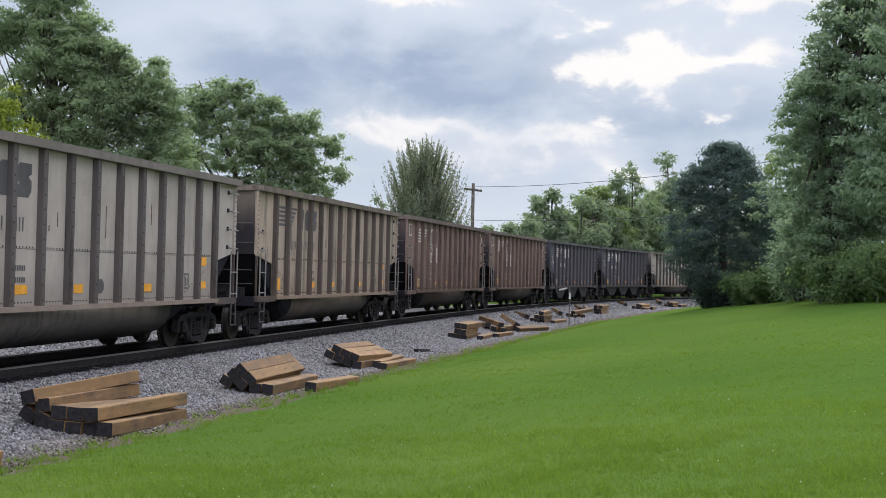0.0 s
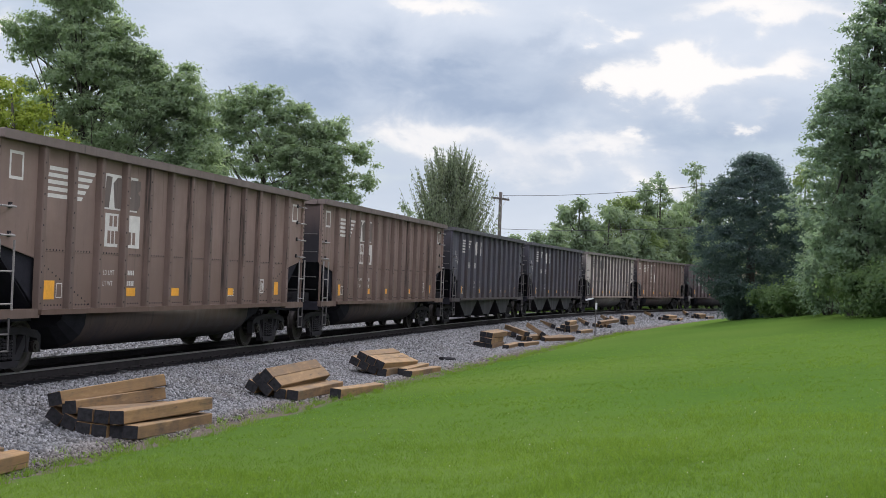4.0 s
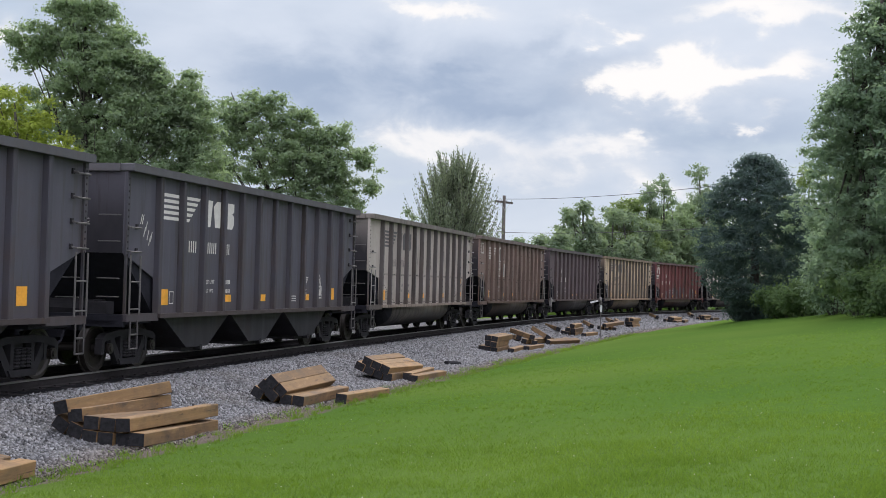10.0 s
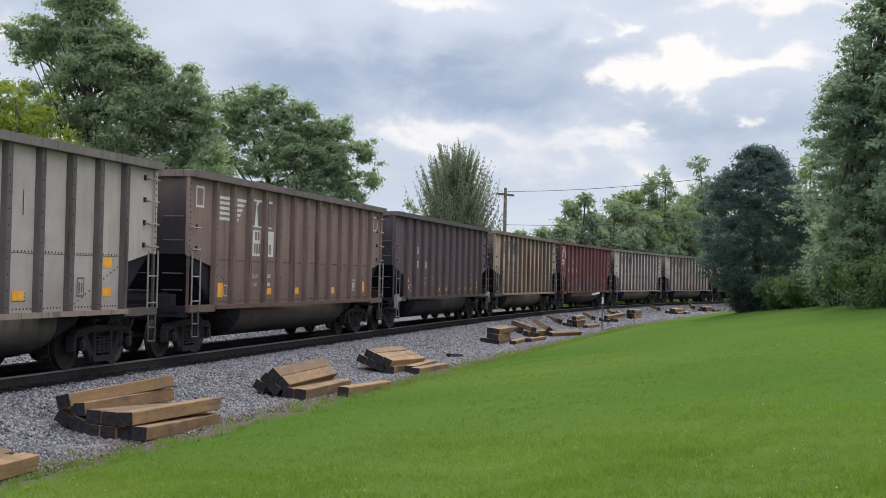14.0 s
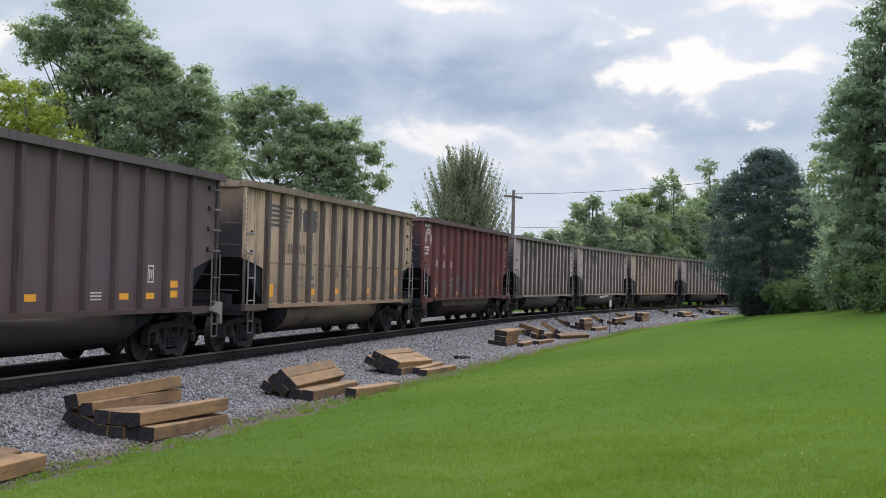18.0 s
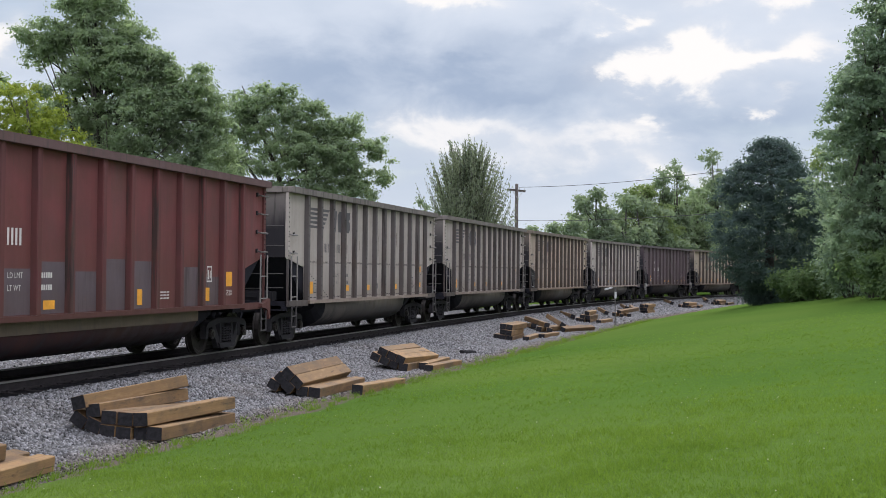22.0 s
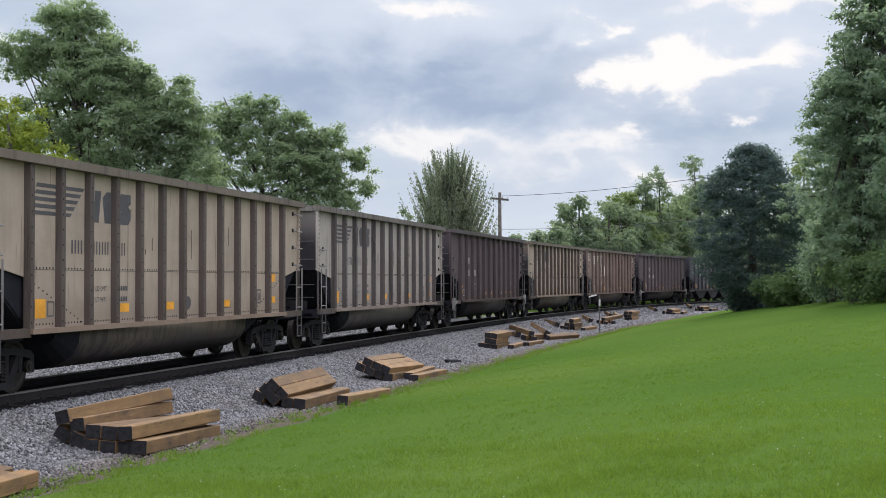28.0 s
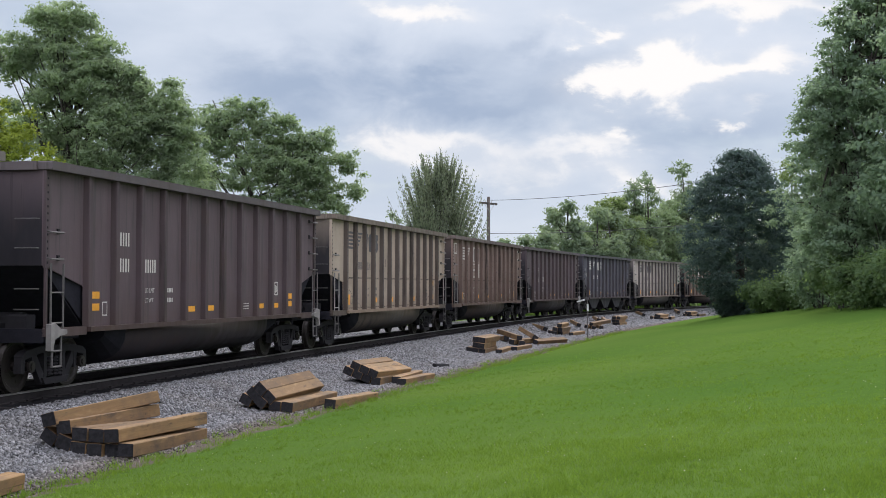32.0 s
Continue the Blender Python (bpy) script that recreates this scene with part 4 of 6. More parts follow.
        if style == "smooth":
            for side in (-1, 1):
                b = Build()
                y0, y1 = sorted((side * 1.56, side * 1.66))
                b.prism([(e + sgn * 0.02, 1.20), (e - sgn * 0.11, 1.22), (e - sgn * 0.30, 1.12), (e - sgn * 0.52, 1.10), (e - sgn * 0.52, 1.02), (e - sgn * 0.30, 1.0), (e - sgn * 0.11, 0.94), (e - sgn * 0.05, 0.74), (e + sgn * 0.03, 0.76)], y0, y1)
                part("jacking_bracket", b.mesh("jacking_bracket", MAT["grab"] if colour == "dark" else post_mat), car, "worn corner bracket")
    # brake gear in the leading corner
    b = Build().tube([(-half + 0.75, -0.7, 1.2), (-half + 0.75, 0.5, 1.2)], 0.19, 10)
    b.box(-half + 0.3, -half + 0.6, -1.0, -0.6, 1.0, 1.35, 0.02)
    part("brake_cylinder", b.mesh("brake_cylinder", MAT["iron"]), car)
    # stencils: unreadable or private lettering as plain bars
    for sgn in (-1, 1):
        y = sgn * (SIDE_Y + 0.005)
        def flip(b):
            if sgn > 0:
                b.v = [(-x, yy, z) for x, yy, z in b.v]
            return b
        wall = walls[sgn]
        if style != "smooth":
            tone = MAT["white"] if colour in ("brown", "black") else MAT[ink]
            if colour == "brown":
                for x in (-half + 0.42, half - 0.84):
                    b = Build()
                    frame_rect(b, x, 3.22, 0.42, 0.46, 0.05, y)
                    part("painted_square", flip(b).mesh("painted_square", tone), wall)
                for i in (2, 3):
                    a, c = xs[i] + 0.22, xs[i + 1] - 0.1
                    b = Build()
                    rect(b, a + (0.1 if i == 2 else 0.0), 2.24, c - a - 0.16, 0.62, y)
                    part("stencil_patch", flip(b).mesh("stencil_patch", tone), wall, "worn white patch")
            marks = emblem(xs, y, 2.96, 0.58)
            if colour == "brown":
                for i in (2, 3):
                    b = Build()
                    rect(b, xs[i] + 0.1, 2.93, xs[i + 1] - xs[i] - 0.2 - (0.3 if i == 3 else 0), 0.66, y)
                    part("stencil_patch", flip(b).mesh("stencil_patch", tone), wall, "worn white patch")
                pieces("emblem_piece", marks[:10], tone, wall, sgn > 0)
                pieces("emblem_piece", [[(x, yy + sgn * 0.004, z) for x, yy, z in q] for q in marks[10:]], MAT["brown_chord"], wall, sgn > 0)
            else:
                pieces("emblem_piece", marks, tone, wall, sgn > 0)
        b = Build()
        num = MAT["white"] if colour in ("dark", "red", "black") else MAT["ink"]
        if style == "smooth" and colour == "dark":
            bars(b, xs[1] + 0.3, 2.62, 4, 0.055, 0.26, 0.055, y)
            bars(b, xs[1] + 0.3, 2.12, 4, 0.055, 0.26, 0.055, y)
            bars(b, xs[2] + 0.22, 2.12, 6, 0.055, 0.26, 0.05, y)
        elif colour == "red":
            bars(b, xs[1] + 0.3, 2.78, 4, 0.055, 0.26, 0.055, y)
            for i in (0, 1, 2):
                bars(b, xs[i] + 0.3, 2.24, 4, 0.06, 0.27, 0.055, y)
            # the emblem at the leading corner: a wheel-like arc over slanting bars
            cx, cz = -half + 0.85, 3.22
            for k in range(9):
                a0, a1 = math.radians(-30 + k * 26), math.radians(-30 + (k + 1) * 26)
                for r0, r1 in ((0.22, 0.29), (0.34, 0.42)):
                    b.poly([(cx + r0 * math.cos(a0), y, cz + r0 * math.sin(a0)), (cx + r1 * math.cos(a0), y, cz + r1 * math.sin(a0)),
                            (cx + r1 * math.cos(a1), y, cz + r1 * math.sin(a1)), (cx + r0 * math.cos(a1), y, cz + r0 * math.sin(a1))], [(0, 1, 2, 3)])
            for k in range(3):
                rect(b, cx - 0.48, cz - 0.32 - 0.11 * k, 0.62 - 0.05 * k, 0.07, y)
            bars(b, -half + 0.35, 3.66, 7, 0.09, 0.11, 0.03, y)
        else:
            z = 2.55 if colour != "brown" else 2.75
            if colour == "brown":
                num = MAT["brown"]
                bars(b, xs[2] + 0.48, 2.62, 2, 0.12, 0.2, 0.05, y - sgn * -0.004)
                bars(b, xs[2] + 0.42, 2.30, 3, 0.11, 0.24, 0.04, y - sgn * -0.004)
                bars(b, xs[3] + 0.26, 2.30, 2, 0.12, 0.24, 0.05, y - sgn * -0.004)
            else:
                bars(b, xs[1] + 0.45, 2.38, 4, 0.05, 0.24, 0.06, y)
                bars(b, xs[2] + 0.24, 2.38, 6, 0.045, 0.24, 0.06, y)
                bars(b, xs[3] + 0.22, 2.38, 3, 0.045, 0.24, 0.06, y)
        pieces("stencilled_mark", faces_of(b), num, wall, sgn > 0)
        b = Build()
        small = MAT["white"] if colour in ("dark", "red", "black", "brown") else MAT["ink"]
        for k in range(2):
            lettering(("LD LMT", "LT WT")[k], 0.13, xs[2] + 0.32, y, 1.72 - 0.2 * k, small, wall, sgn > 0)
            bars(b, xs[3] + 0.24, 1.72 - 0.2 * k, 5, 0.05, 0.09, 0.02, y)
        i = n_posts - 3
        up = 0.26 if style == "smooth" else 0.0
        frame_rect(b, xs[i] + 0.36, 1.36 + up, 0.26, 0.34, 0.03, y)
        rect(b, xs[i] + 0.42, 1.42 + up, 0.05, 0.2, y)
        rect(b, xs[i] + 0.51, 1.44 + up, 0.05, 0.16, y)
        for k in range(3):
            bars(b, xs[i - 2] + 0.3, 1.30 + 0.06 * k, 3, 0.12, 0.025, 0.02, y)
        frame_rect(b, xs[0] + 0.66, 1.3, 0.2, 0.26, 0.02, y)
        part("data_stencil", flip(b).mesh("data_stencil", small), wall, kind="stuff")
        b = Build()
        if style == "smooth":
            spots = [(xs[0] + 0.15, 1.62, 0.3, 0.13), (xs[0] + 0.15, 1.40, 0.3, 0.13), (xs[4] + 0.2, 1.30, 0.36, 0.12), (xs[5] + 0.2, 1.30, 0.36, 0.12),
                     (xs[8] + 0.2, 1.30, 0.36, 0.12), (xs[9] + 0.2, 1.30, 0.36, 0.12), (xs[10] + 0.2, 1.52, 0.34, 0.14), (xs[10] + 0.2, 1.32, 0.34, 0.14)]
            if colour == "red":
                spots = [(xs[0] + 0.12, 1.18, 0.34, 0.30), (xs[3] + 0.2, 1.20, 0.36, 0.15), (xs[6] + 0.3, 1.20, 0.2, 0.30), (xs[9] + 0.2, 1.22, 0.2, 0.28), (xs[10] + 0.2, 1.52, 0.34, 0.32)]
        else:
            spots = [(xs[0] + 0.16, 1.28, 0.34, 0.32), (xs[3] + 0.13, 1.32, 0.42, 0.16), (xs[5] + 0.2, 1.32, 0.36, 0.16), (xs[8] + 0.2, 1.32, 0.36, 0.16),
                     (xs[-2] + 0.22, 1.32, 0.32, 0.32)]
            if colour in ("grey", "beige", "tan"):
                spots[-1:] = [(xs[-2] + 0.2, 1.36, 0.32, 0.16), (xs[-2] + 0.2, 1.88, 0.32, 0.19)]
        for q in spots:
            rect(b, q[0] + 0.1, *q[1:], y + sgn * 0.002)
        pieces("reflector_patch", faces_of(b), MAT["orange"], wall, sgn > 0, "orange reflective patch")
        if style == "hopper":
            for i, dx, tall in ((8, 0.25, 0.55), (9, 0.3, 0.62)):
                b = Build()
                pts = [(xs[i] + dx + 0.17 * math.sin(1.9 * k + i) + 0.012 * k, y + sgn * 0.003, 1.42 + tall * (0.5 + 0.5 * math.sin(1.13 * k + 2 * i))) for k in range(13)]
                for p, q in zip(pts, pts[1:]):
                    dx_, dz_ = q[0] - p[0], q[2] - p[2]
                    n_ = math.hypot(dx_, dz_) / 0.014
                    ux, uz = -dz_ / n_, dx_ / n_
                    b.poly([(p[0] - ux, p[1], p[2] - uz), (q[0] - ux, q[1], q[2] - uz), (q[0] + ux, q[1], q[2] + uz), (p[0] + ux, p[1], p[2] + uz)], [(0, 1, 2, 3)])
                part("paint_scrawl", flip(b).mesh("paint_scrawl", MAT["white"]), wall, "scrawled white paint loops")
        if style == "riveted" and colour != "brown":
            b = Build()
            for i, dx, z, w_, h_ in ((4, 0.32, 2.42, 0.035, 0.10), (4, 0.62, 2.50, 0.03, 0.26), (6, 0.5, 2.36, 0.03, 0.62), (8, 0.55, 2.7, 0.03, 0.42)):
                rect(b, xs[i] + dx, z, w_, h_, y + sgn * 0.001)
            pieces("rust_streak", faces_of(b), MAT["rust"], wall, sgn > 0, "dark rust streak")
        if colour == "tan":
            b = Build()
            for i in (5, 6, 9):
                rect(b, xs[i] + 0.3, 1.78, 0.30, 0.24, y + sgn * 0.001)
            pieces("rust_patch", faces_of(b), MAT["rust_film"], wall, sgn > 0, "brown rust-stained patch")
        if style == "riveted" and colour != "brown":
            b = Build().poly([(xs[6] + 0.34 + 0.17 * math.cos(k * math.pi / 4 + 0.39), y + sgn * 0.002, 1.44 + 0.15 * math.sin(k * math.pi / 4 + 0.39)) for k in range(8)], [tuple(range(8))])
            part("grey_blotch", flip(b).mesh("grey_blotch", MAT["ink"]), wall, "dark grey painted-over blotch")
        if style == "hopper":
            b = Build()
            for k in range(7):
                x0, z0 = -half + 0.62 + 0.075 * k, 2.86 - 0.07 * k + 0.1 * math.sin(2.4 * k)
                b.poly([(x0, y + sgn * 0.003, z0), (x0 + 0.03, y + sgn * 0.003, z0), (x0 + 0.10, y + sgn * 0.003, z0 + 0.19), (x0 + 0.07, y + sgn * 0.003, z0 + 0.19)], [(0, 1, 2, 3)])
            part("paint_scrawl", flip(b).mesh("paint_scrawl", MAT["white"]), wall, "scrawled white paint marks")
        if colour == "red":
            # lower sheets renewed in bare grey, the edge of the new plate standing a little higher in some bays
            for i, top in ((1, 1.72), (2, 1.86), (3, 1.98), (4, 1.82), (5, 2.05), (6, 2.02), (8, 1.92), (9, 1.72)):
                b = Build()
                rect(b, xs[i] + 0.085, SILL_Z + 0.01, xs[i + 1] - xs[i] - 0.17, top - SILL_Z, y - sgn * 0.002)
                part("renewed_plate", flip(b).mesh("renewed_plate", MAT["plate"]), wall, "dull purple-grey renewed plate")
            lettering("552X", 0.17, xs[10] + 0.28, y + sgn * 0.004, 1.32, MAT["white"], wall, sgn > 0)
    for sgn in (-1, 1):
        b = Build()
        for k in range(5):
            y0 = (-1.1 + 0.16 * k) * sgn
            x = sgn * (half + 0.001)
            b.poly([(x, y0, 3.36), (x, y0 + 0.12 * sgn, 3.36), (x, y0 + 0.12 * sgn, 3.56), (x, y0, 3.56)], [(0, 1, 2, 3)])
        part("end_number", b.mesh("end_number", MAT["white"] if colour in ("dark", "red", "black") else MAT["ink"]), car, "stencilled characters")
        if style == "hopper":
            for words, z in (("WHEELS CLASS C", 2.86), ("BRAKE BEAM", 2.70)):
                end_lettering(words, 0.11, sgn * (half + 0.002), z, sgn, car)
        if colour == "red":
            b = Build().box(-3.9, 3.9, sgn * 1.375 - 0.012, sgn * 1.375 + 0.012, 0.80, 1.02)
            part("dusty_band", b.mesh("dusty_band", MAT["tan_tub"]), car, "dusty tan band along the tub")
        add_truck(car, sgn * (half - 1.17))
    return car


# order of the train, from the cars that leave first; index of the car, style
TRAIN = [(-7, "grey"), (-6, "grey"), (-5, "beige"), (-4, "brown"), (-3, "brown"), (-2, "black"), (-1, "black"), (0, "grey"), (1, "brown"), (2, "dark"),
         (3, "tan"), (4, "red"), (5, "grey"), (6, "grey"), (7, "beige"), (8, "grey"), (9, "dark"), (10, "beige"), (11, "brown"), (12, "dark"),
         (13, "black"), (14, "grey"), (15, "brown"), (16, "grey")]
KINDS = {
    "grey": ("riveted", "weathered light-grey steel coal gondola with dark side posts", "ink"),
    "beige": ("riveted", "dusty beige-grey steel coal gondola streaked with grime", "ink"),
    "tan": ("riveted", "faded tan steel coal gondola with brown side posts", "ink"),
    "brown": ("riveted", "weathered brown steel coal gondola with white stencil patches", "white"),
    "dark": ("smooth", "dark brown smooth-sided steel coal gondola with rounded belly", "white"),
    "red": ("smooth", "faded oxide-red steel coal gondola with white emblem", "white"),
    "black": ("hopper", "black steel coal hopper with white stripes and sloping chutes", "white"),
}


def car_s(index, t):
    """How far along the track the middle of a car is at t seconds."""
    u = t - 16.0
    far_end = -47.83 + (index + 0.06) * PITCH - 7.4316 * u - 0.0030545 * u * u
    return far_end + 0.765 - PITCH / 2


def car_pose(index, t, half_base=6.15):
    s = car_s(index, t)
    ax, ay, _ = track(s - half_base)
    bx, by, _ = track(s + half_base)
    yaw = math.degrees(math.atan2(by - ay, bx - ax))
    return pose((ax + bx) / 2, (ay + by) / 2, 0, 0, 0, yaw)


def make_train():
    cars, first = [], {}
    for index, colour in TRAIN:
        style, label, ink = KINDS[colour]
        if colour not in first:
            first[colour] = car = make_car(colour, style, label, ink, index)
        else:
            car = copy_thing(first[colour], Matrix())
        cars.append((index, car))
    return cars


def motions():
    for index, car in CARS:
        walk(car, [(0.5 * k, car_pose(index, 0.5 * k)) for k in range(65)])
        # wheels roll while the car is in view
        times = [k / 15 for k in range(481) if -62 < car_s(index, k / 15) < 72]
        times = [0.0] + [t for t in times if 0 < t < 32] + [32.0]
        low = car_s(index, times[-2]) if len(times) > 2 else 0.0
        high = car_s(index, times[1]) if len(times) > 2 else 0.0
        for truck in car.children:
            if not truck.name.startswith("truck"):
                continue
            for ws in truck.children:
                if not ws.name.startswith("wheelset"):
                    continue
                x = ws.location.x
                rows = []
                for t in times:
                    s = min(max(car_s(index, t), low), high)
                    rows.append((t, pose(x, 0, WHEEL_R, 0, math.degrees(s / WHEEL_R), 0)))
                walk(ws, rows)


# ---- stacks of old ties laid down beside the track ----
TIE_L, TIE_W, TIE_H = 2.62, 0.24, 0.195


def make_tie(tone):
    b = Build().extrude_x([(-TIE_W / 2 + 0.012, 0), (TIE_W / 2 - 0.012, 0), (TIE_W / 2, 0.012), (TIE_W / 2, TIE_H - 0.012),
                           (TIE_W / 2 - 0.012, TIE_H), (-TIE_W / 2 + 0.012, TIE_H), (-TIE_W / 2, TIE_H - 0.012), (-TIE_W / 2, 0.012)], 0.004, TIE_L - 0.004)
    me = b.mesh("old_tie", MAT["tie"])
    ob = thing("old_tie", tone, "railroad tie", "stacks of old ties", me=me)
    for x0, x1 in ((-0.003, 0.004), (TIE_L - 0.004, TIE_L + 0.003)):
        e = Build().box(x0, x1, -TIE_W / 2 + 0.004, TIE_W / 2 - 0.004, 0.004, TIE_H - 0.004)
        part("tie_end", e.mesh("tie_end", MAT["tie_end"]), ob, "creosote-black sawn end")
    ob.matrix_basis = pose(0, 0, -50)
    return ob


def lay_stack(model, s0, ties):
    """ties: (d of the near end's centre, its height above the rail, shift along the track, turn, tilt up of the far end, roll)."""
    for d, z, ds, turn, tilt, roll in ties:
        s = s0 + ds
        x, y, _ = track(s, d)
        yaw = math.degrees(math.pi / 2 - heading(s)) + turn
        copy_thing(model, pose(x, y, z, roll, -tilt, yaw) @ Matrix.Translation((0, 0, -TIE_H / 2)))


def rows_of(layers, d0, roll, seed):
    """A heap laid in level layers against the bank; layers: (number of ties, how far the row starts from the front)."""
    rng = random.Random(seed)
    out = []
    for k, (n, back) in enumerate(layers):
        for i in range(n):
            d = d0 - back - i * (TIE_W + 0.012)
            z = float(bed_z(min(d0, 4.55))) + 0.085 + k * (TIE_H + 0.006) + (back + i * TIE_W) * math.tan(math.radians(roll))
            out.append((d, z, rng.uniform(-0.16, 0.16), rng.uniform(-2.0, 2.0), 0, roll + rng.uniform(-2, 2)))
    return out


def make_stacks():
    m = make_tie("brown timber railway tie with black ends, stacked on ballast")
    # the near heap: a double row, the ties at its back rolled over and the top one askew
    lay_stack(m, -38.35, [(4.397, -0.498, 0.0, -0.6, -1.2, 1), (3.905, -0.514, 0.0, -1.0, -1.7, 2), (3.655, -0.496, -0.02, 0.5, -2.2, 4), (3.42, -0.415, 0.0, -0.5, 0, 22), (3.155, -0.345, 0.05, 0.6, 0, 34),
                          (4.160, -0.520, 0.06, -0.4, 0, 0), (4.190, -0.296, -0.03, -5.6, 0.1, -3), (3.925, -0.306, 0.02, -1.6, -1.9, 2), (3.672, -0.290, 0.0, -1.4, -2.6, 1), (3.405, -0.200, 0.02, -4.0, 0.2, -7), (3.19, -0.088, -0.02, -9.4, 2.5, -14)])
    # the one before it
    lay_stack(m, -43.9, [(4.45, -0.50, 0, 1, 0, 4), (4.2, -0.49, -0.2, 0, 0, 5), (3.95, -0.475, 0.1, -1, 0, 8), (3.7, -0.45, 0, 0, 0, 12), (4.02, -0.28, -0.65, -3, 0, 6)])
    # a heap leaning on the bank, two ties tipped up side by side on top
    lay_stack(m, -31.5, [(4.427, -0.507, 0.0, -2.2, 0.3, 5), (4.150, -0.495, 0.05, -0.5, 0, 6), (3.87, -0.413, 0.0, -1, 0, 40), (3.56, -0.384, 0.03, 0, 0, 28), (3.725, -0.253, 0.0, -1.2, 0.6, 42),
                         (4.045, -0.322, 0.02, -3.4, 1.2, 44), (3.875, -0.158, -0.02, -3.4, 1.2, 44), (5.052, -0.50, 0.8, -3.6, -1.3, 4)])
    lay_stack(m, -24.4, [(4.263, -0.512, 0.0, -1.0, 0, 6), (3.997, -0.450, 0.05, -2, 0, 22), (3.775, -0.362, 0.0, -2, 0, 24), (3.55, -0.265, -0.05, -2.5, 0, 24),
                         (4.190, -0.318, 0.0, -4.6, -1.6, 22), (3.955, -0.238, 0.03, -4.2, -1.2, 22), (3.725, -0.140, 0.0, -3.6, -0.8, 24), (4.85, -0.555, 0.3, -3.0, -0.6, 3), (4.6, -0.535, 0.7, 1.2, 0, 2)])
    lay_stack(m, -8.9, rows_of([(3, 0.0), (2, 0.02), (2, 0.03)], 3.95, 6, 1) + [(4.72, -0.55, 2.3, -3, -0.5, 2), (4.5, -0.56, 0.3, 1, 0, 3)])
    lay_stack(m, -2.5, [(4.3, -0.50, 0, 14, 0, 9), (3.8, -0.46, 0.3, -16, 0, 9), (4.1, -0.30, 0.5, 30, 4, 9), (4.65, -0.50, 1.2, -20, 0, 22), (4.55, -0.34, 1.8, 24, 6, 30), (4.85, -0.55, 3.0, 3, 0, 2), (3.4, -0.36, 1.2, 26, -4, 12)])
    lay_stack(m, 9.4, rows_of([(3, 0.0), (2, 0.0), (1, 0.05)], 3.95, 8, 2) + [(4.62, -0.53, -0.6, -4, 0, 3), (3.1, -0.32, 0.6, 24, 2, 20)])
    lay_stack(m, 18.6, [(4.2, -0.51, 0, 12, 0, 9), (3.7, -0.45, 0.4, -6, 0, 9), (4.5, -0.51, 0.8, 20, 0, 6), (3.95, -0.32, 0.6, -14, 3, 12), (3.3, -0.36, 0.2, 20, 3, 20)])
    lay_stack(m, 27.0, rows_of([(2, 0.0), (2, 0.02), (2, 0.0)], 4.2, 4, 3) + [(3.3, -0.33, 0.3, 14, 2, 20), (3.0, -0.28, -0.2, 18, 2, 20)])
    lay_stack(m, 42.0, rows_of([(4, 0.0), (2, 0.2)], 4.35, 8, 4) + [(4.85, -0.5, 0.5, 6, 0, 3), (3.0, -0.25, 0.0, 24, 3, 22)])
    lay_stack(m, 53.0, rows_of([(3, 0.0), (2, 0.1)], 4.2, 9, 5) + [(4.7, -0.5, 0.5, 2, 0, 3), (3.1, -0.25, 0.4, 20, 3, 18)])
    for o in list(m.children) + [m]:
        bpy.data.objects.remove(o)


make_stacks()


def make_scrap():
    """A short offcut of blackened timber lying on the bank."""
    x, y, _ = track(-17.0, 4.05)
    t = thing("timber_offcut", "short blackened timber offcut lying on the ballast", "scrap wood", at=pose(x, y, float(bed_z(4.05)) + 0.015, 4, 3, 40))
    b = Build().extrude_x([(-0.09, 0.0), (0.07, 0.0), (0.10, 0.04), (0.06, 0.10), (-0.07, 0.11), (-0.11, 0.05)], 0.0, 0.52)
    part("offcut", b.mesh("offcut", MAT["tie_end"]), t)


make_scrap()



# ---- plants ----
def leaf_cloud(centres, radii, count, size, rng, flat=0.75, droop=0.25, aspect=0.55, up=None, order=0.5):
    """Leaves as pointed quads in clumps, facing up and outwards from their clump; order: how far they keep to that."""
    centres, radii = np.asarray(centres, float), np.asarray(radii, float)
    w = radii ** 2
    i = rng.choice(len(centres), count, p=w / w.sum())
    v = rng.normal(size=(count, 3))
    v /= np.linalg.norm(v, axis=1)[:, None]
    r = radii[i] * np.minimum(np.abs(rng.normal(0.5, 0.42, count)), 1.3)
    p = centres[i] + v * r[:, None] * np.array([1, 1, flat])
    # each leaf: its face along n, its length along a, its width along b
    n = (v * 0.75 + np.array([0, 0, 0.7])) * order + rng.normal(0, 0.6, (count, 3)) * (1 - order)
    n /= np.linalg.norm(n, axis=1)[:, None]
    a = v * 0.8 + rng.normal(0, 0.6, (count, 3)) + np.array([0, 0, -droop])
    if up is not None:
        a = up[i] + rng.normal(0, 0.35, (count, 3))
    b = np.cross(n, a)
    b /= np.linalg.norm(b, axis=1)[:, None] + 1e-9
    if up is None:
        a = np.cross(b, n)
    a /= np.linalg.norm(a, axis=1)[:, None]
    L = size * rng.uniform(0.6, 1.4, count)[:, None]
    W = L * aspect
    quad = np.stack([p - a * L * 0.5, p + b * W * 0.5, p + a * L * 0.5, p - b * W * 0.5], 1)
    f = np.arange(count * 4).reshape(count, 4)
    return quad.reshape(-1, 3), f


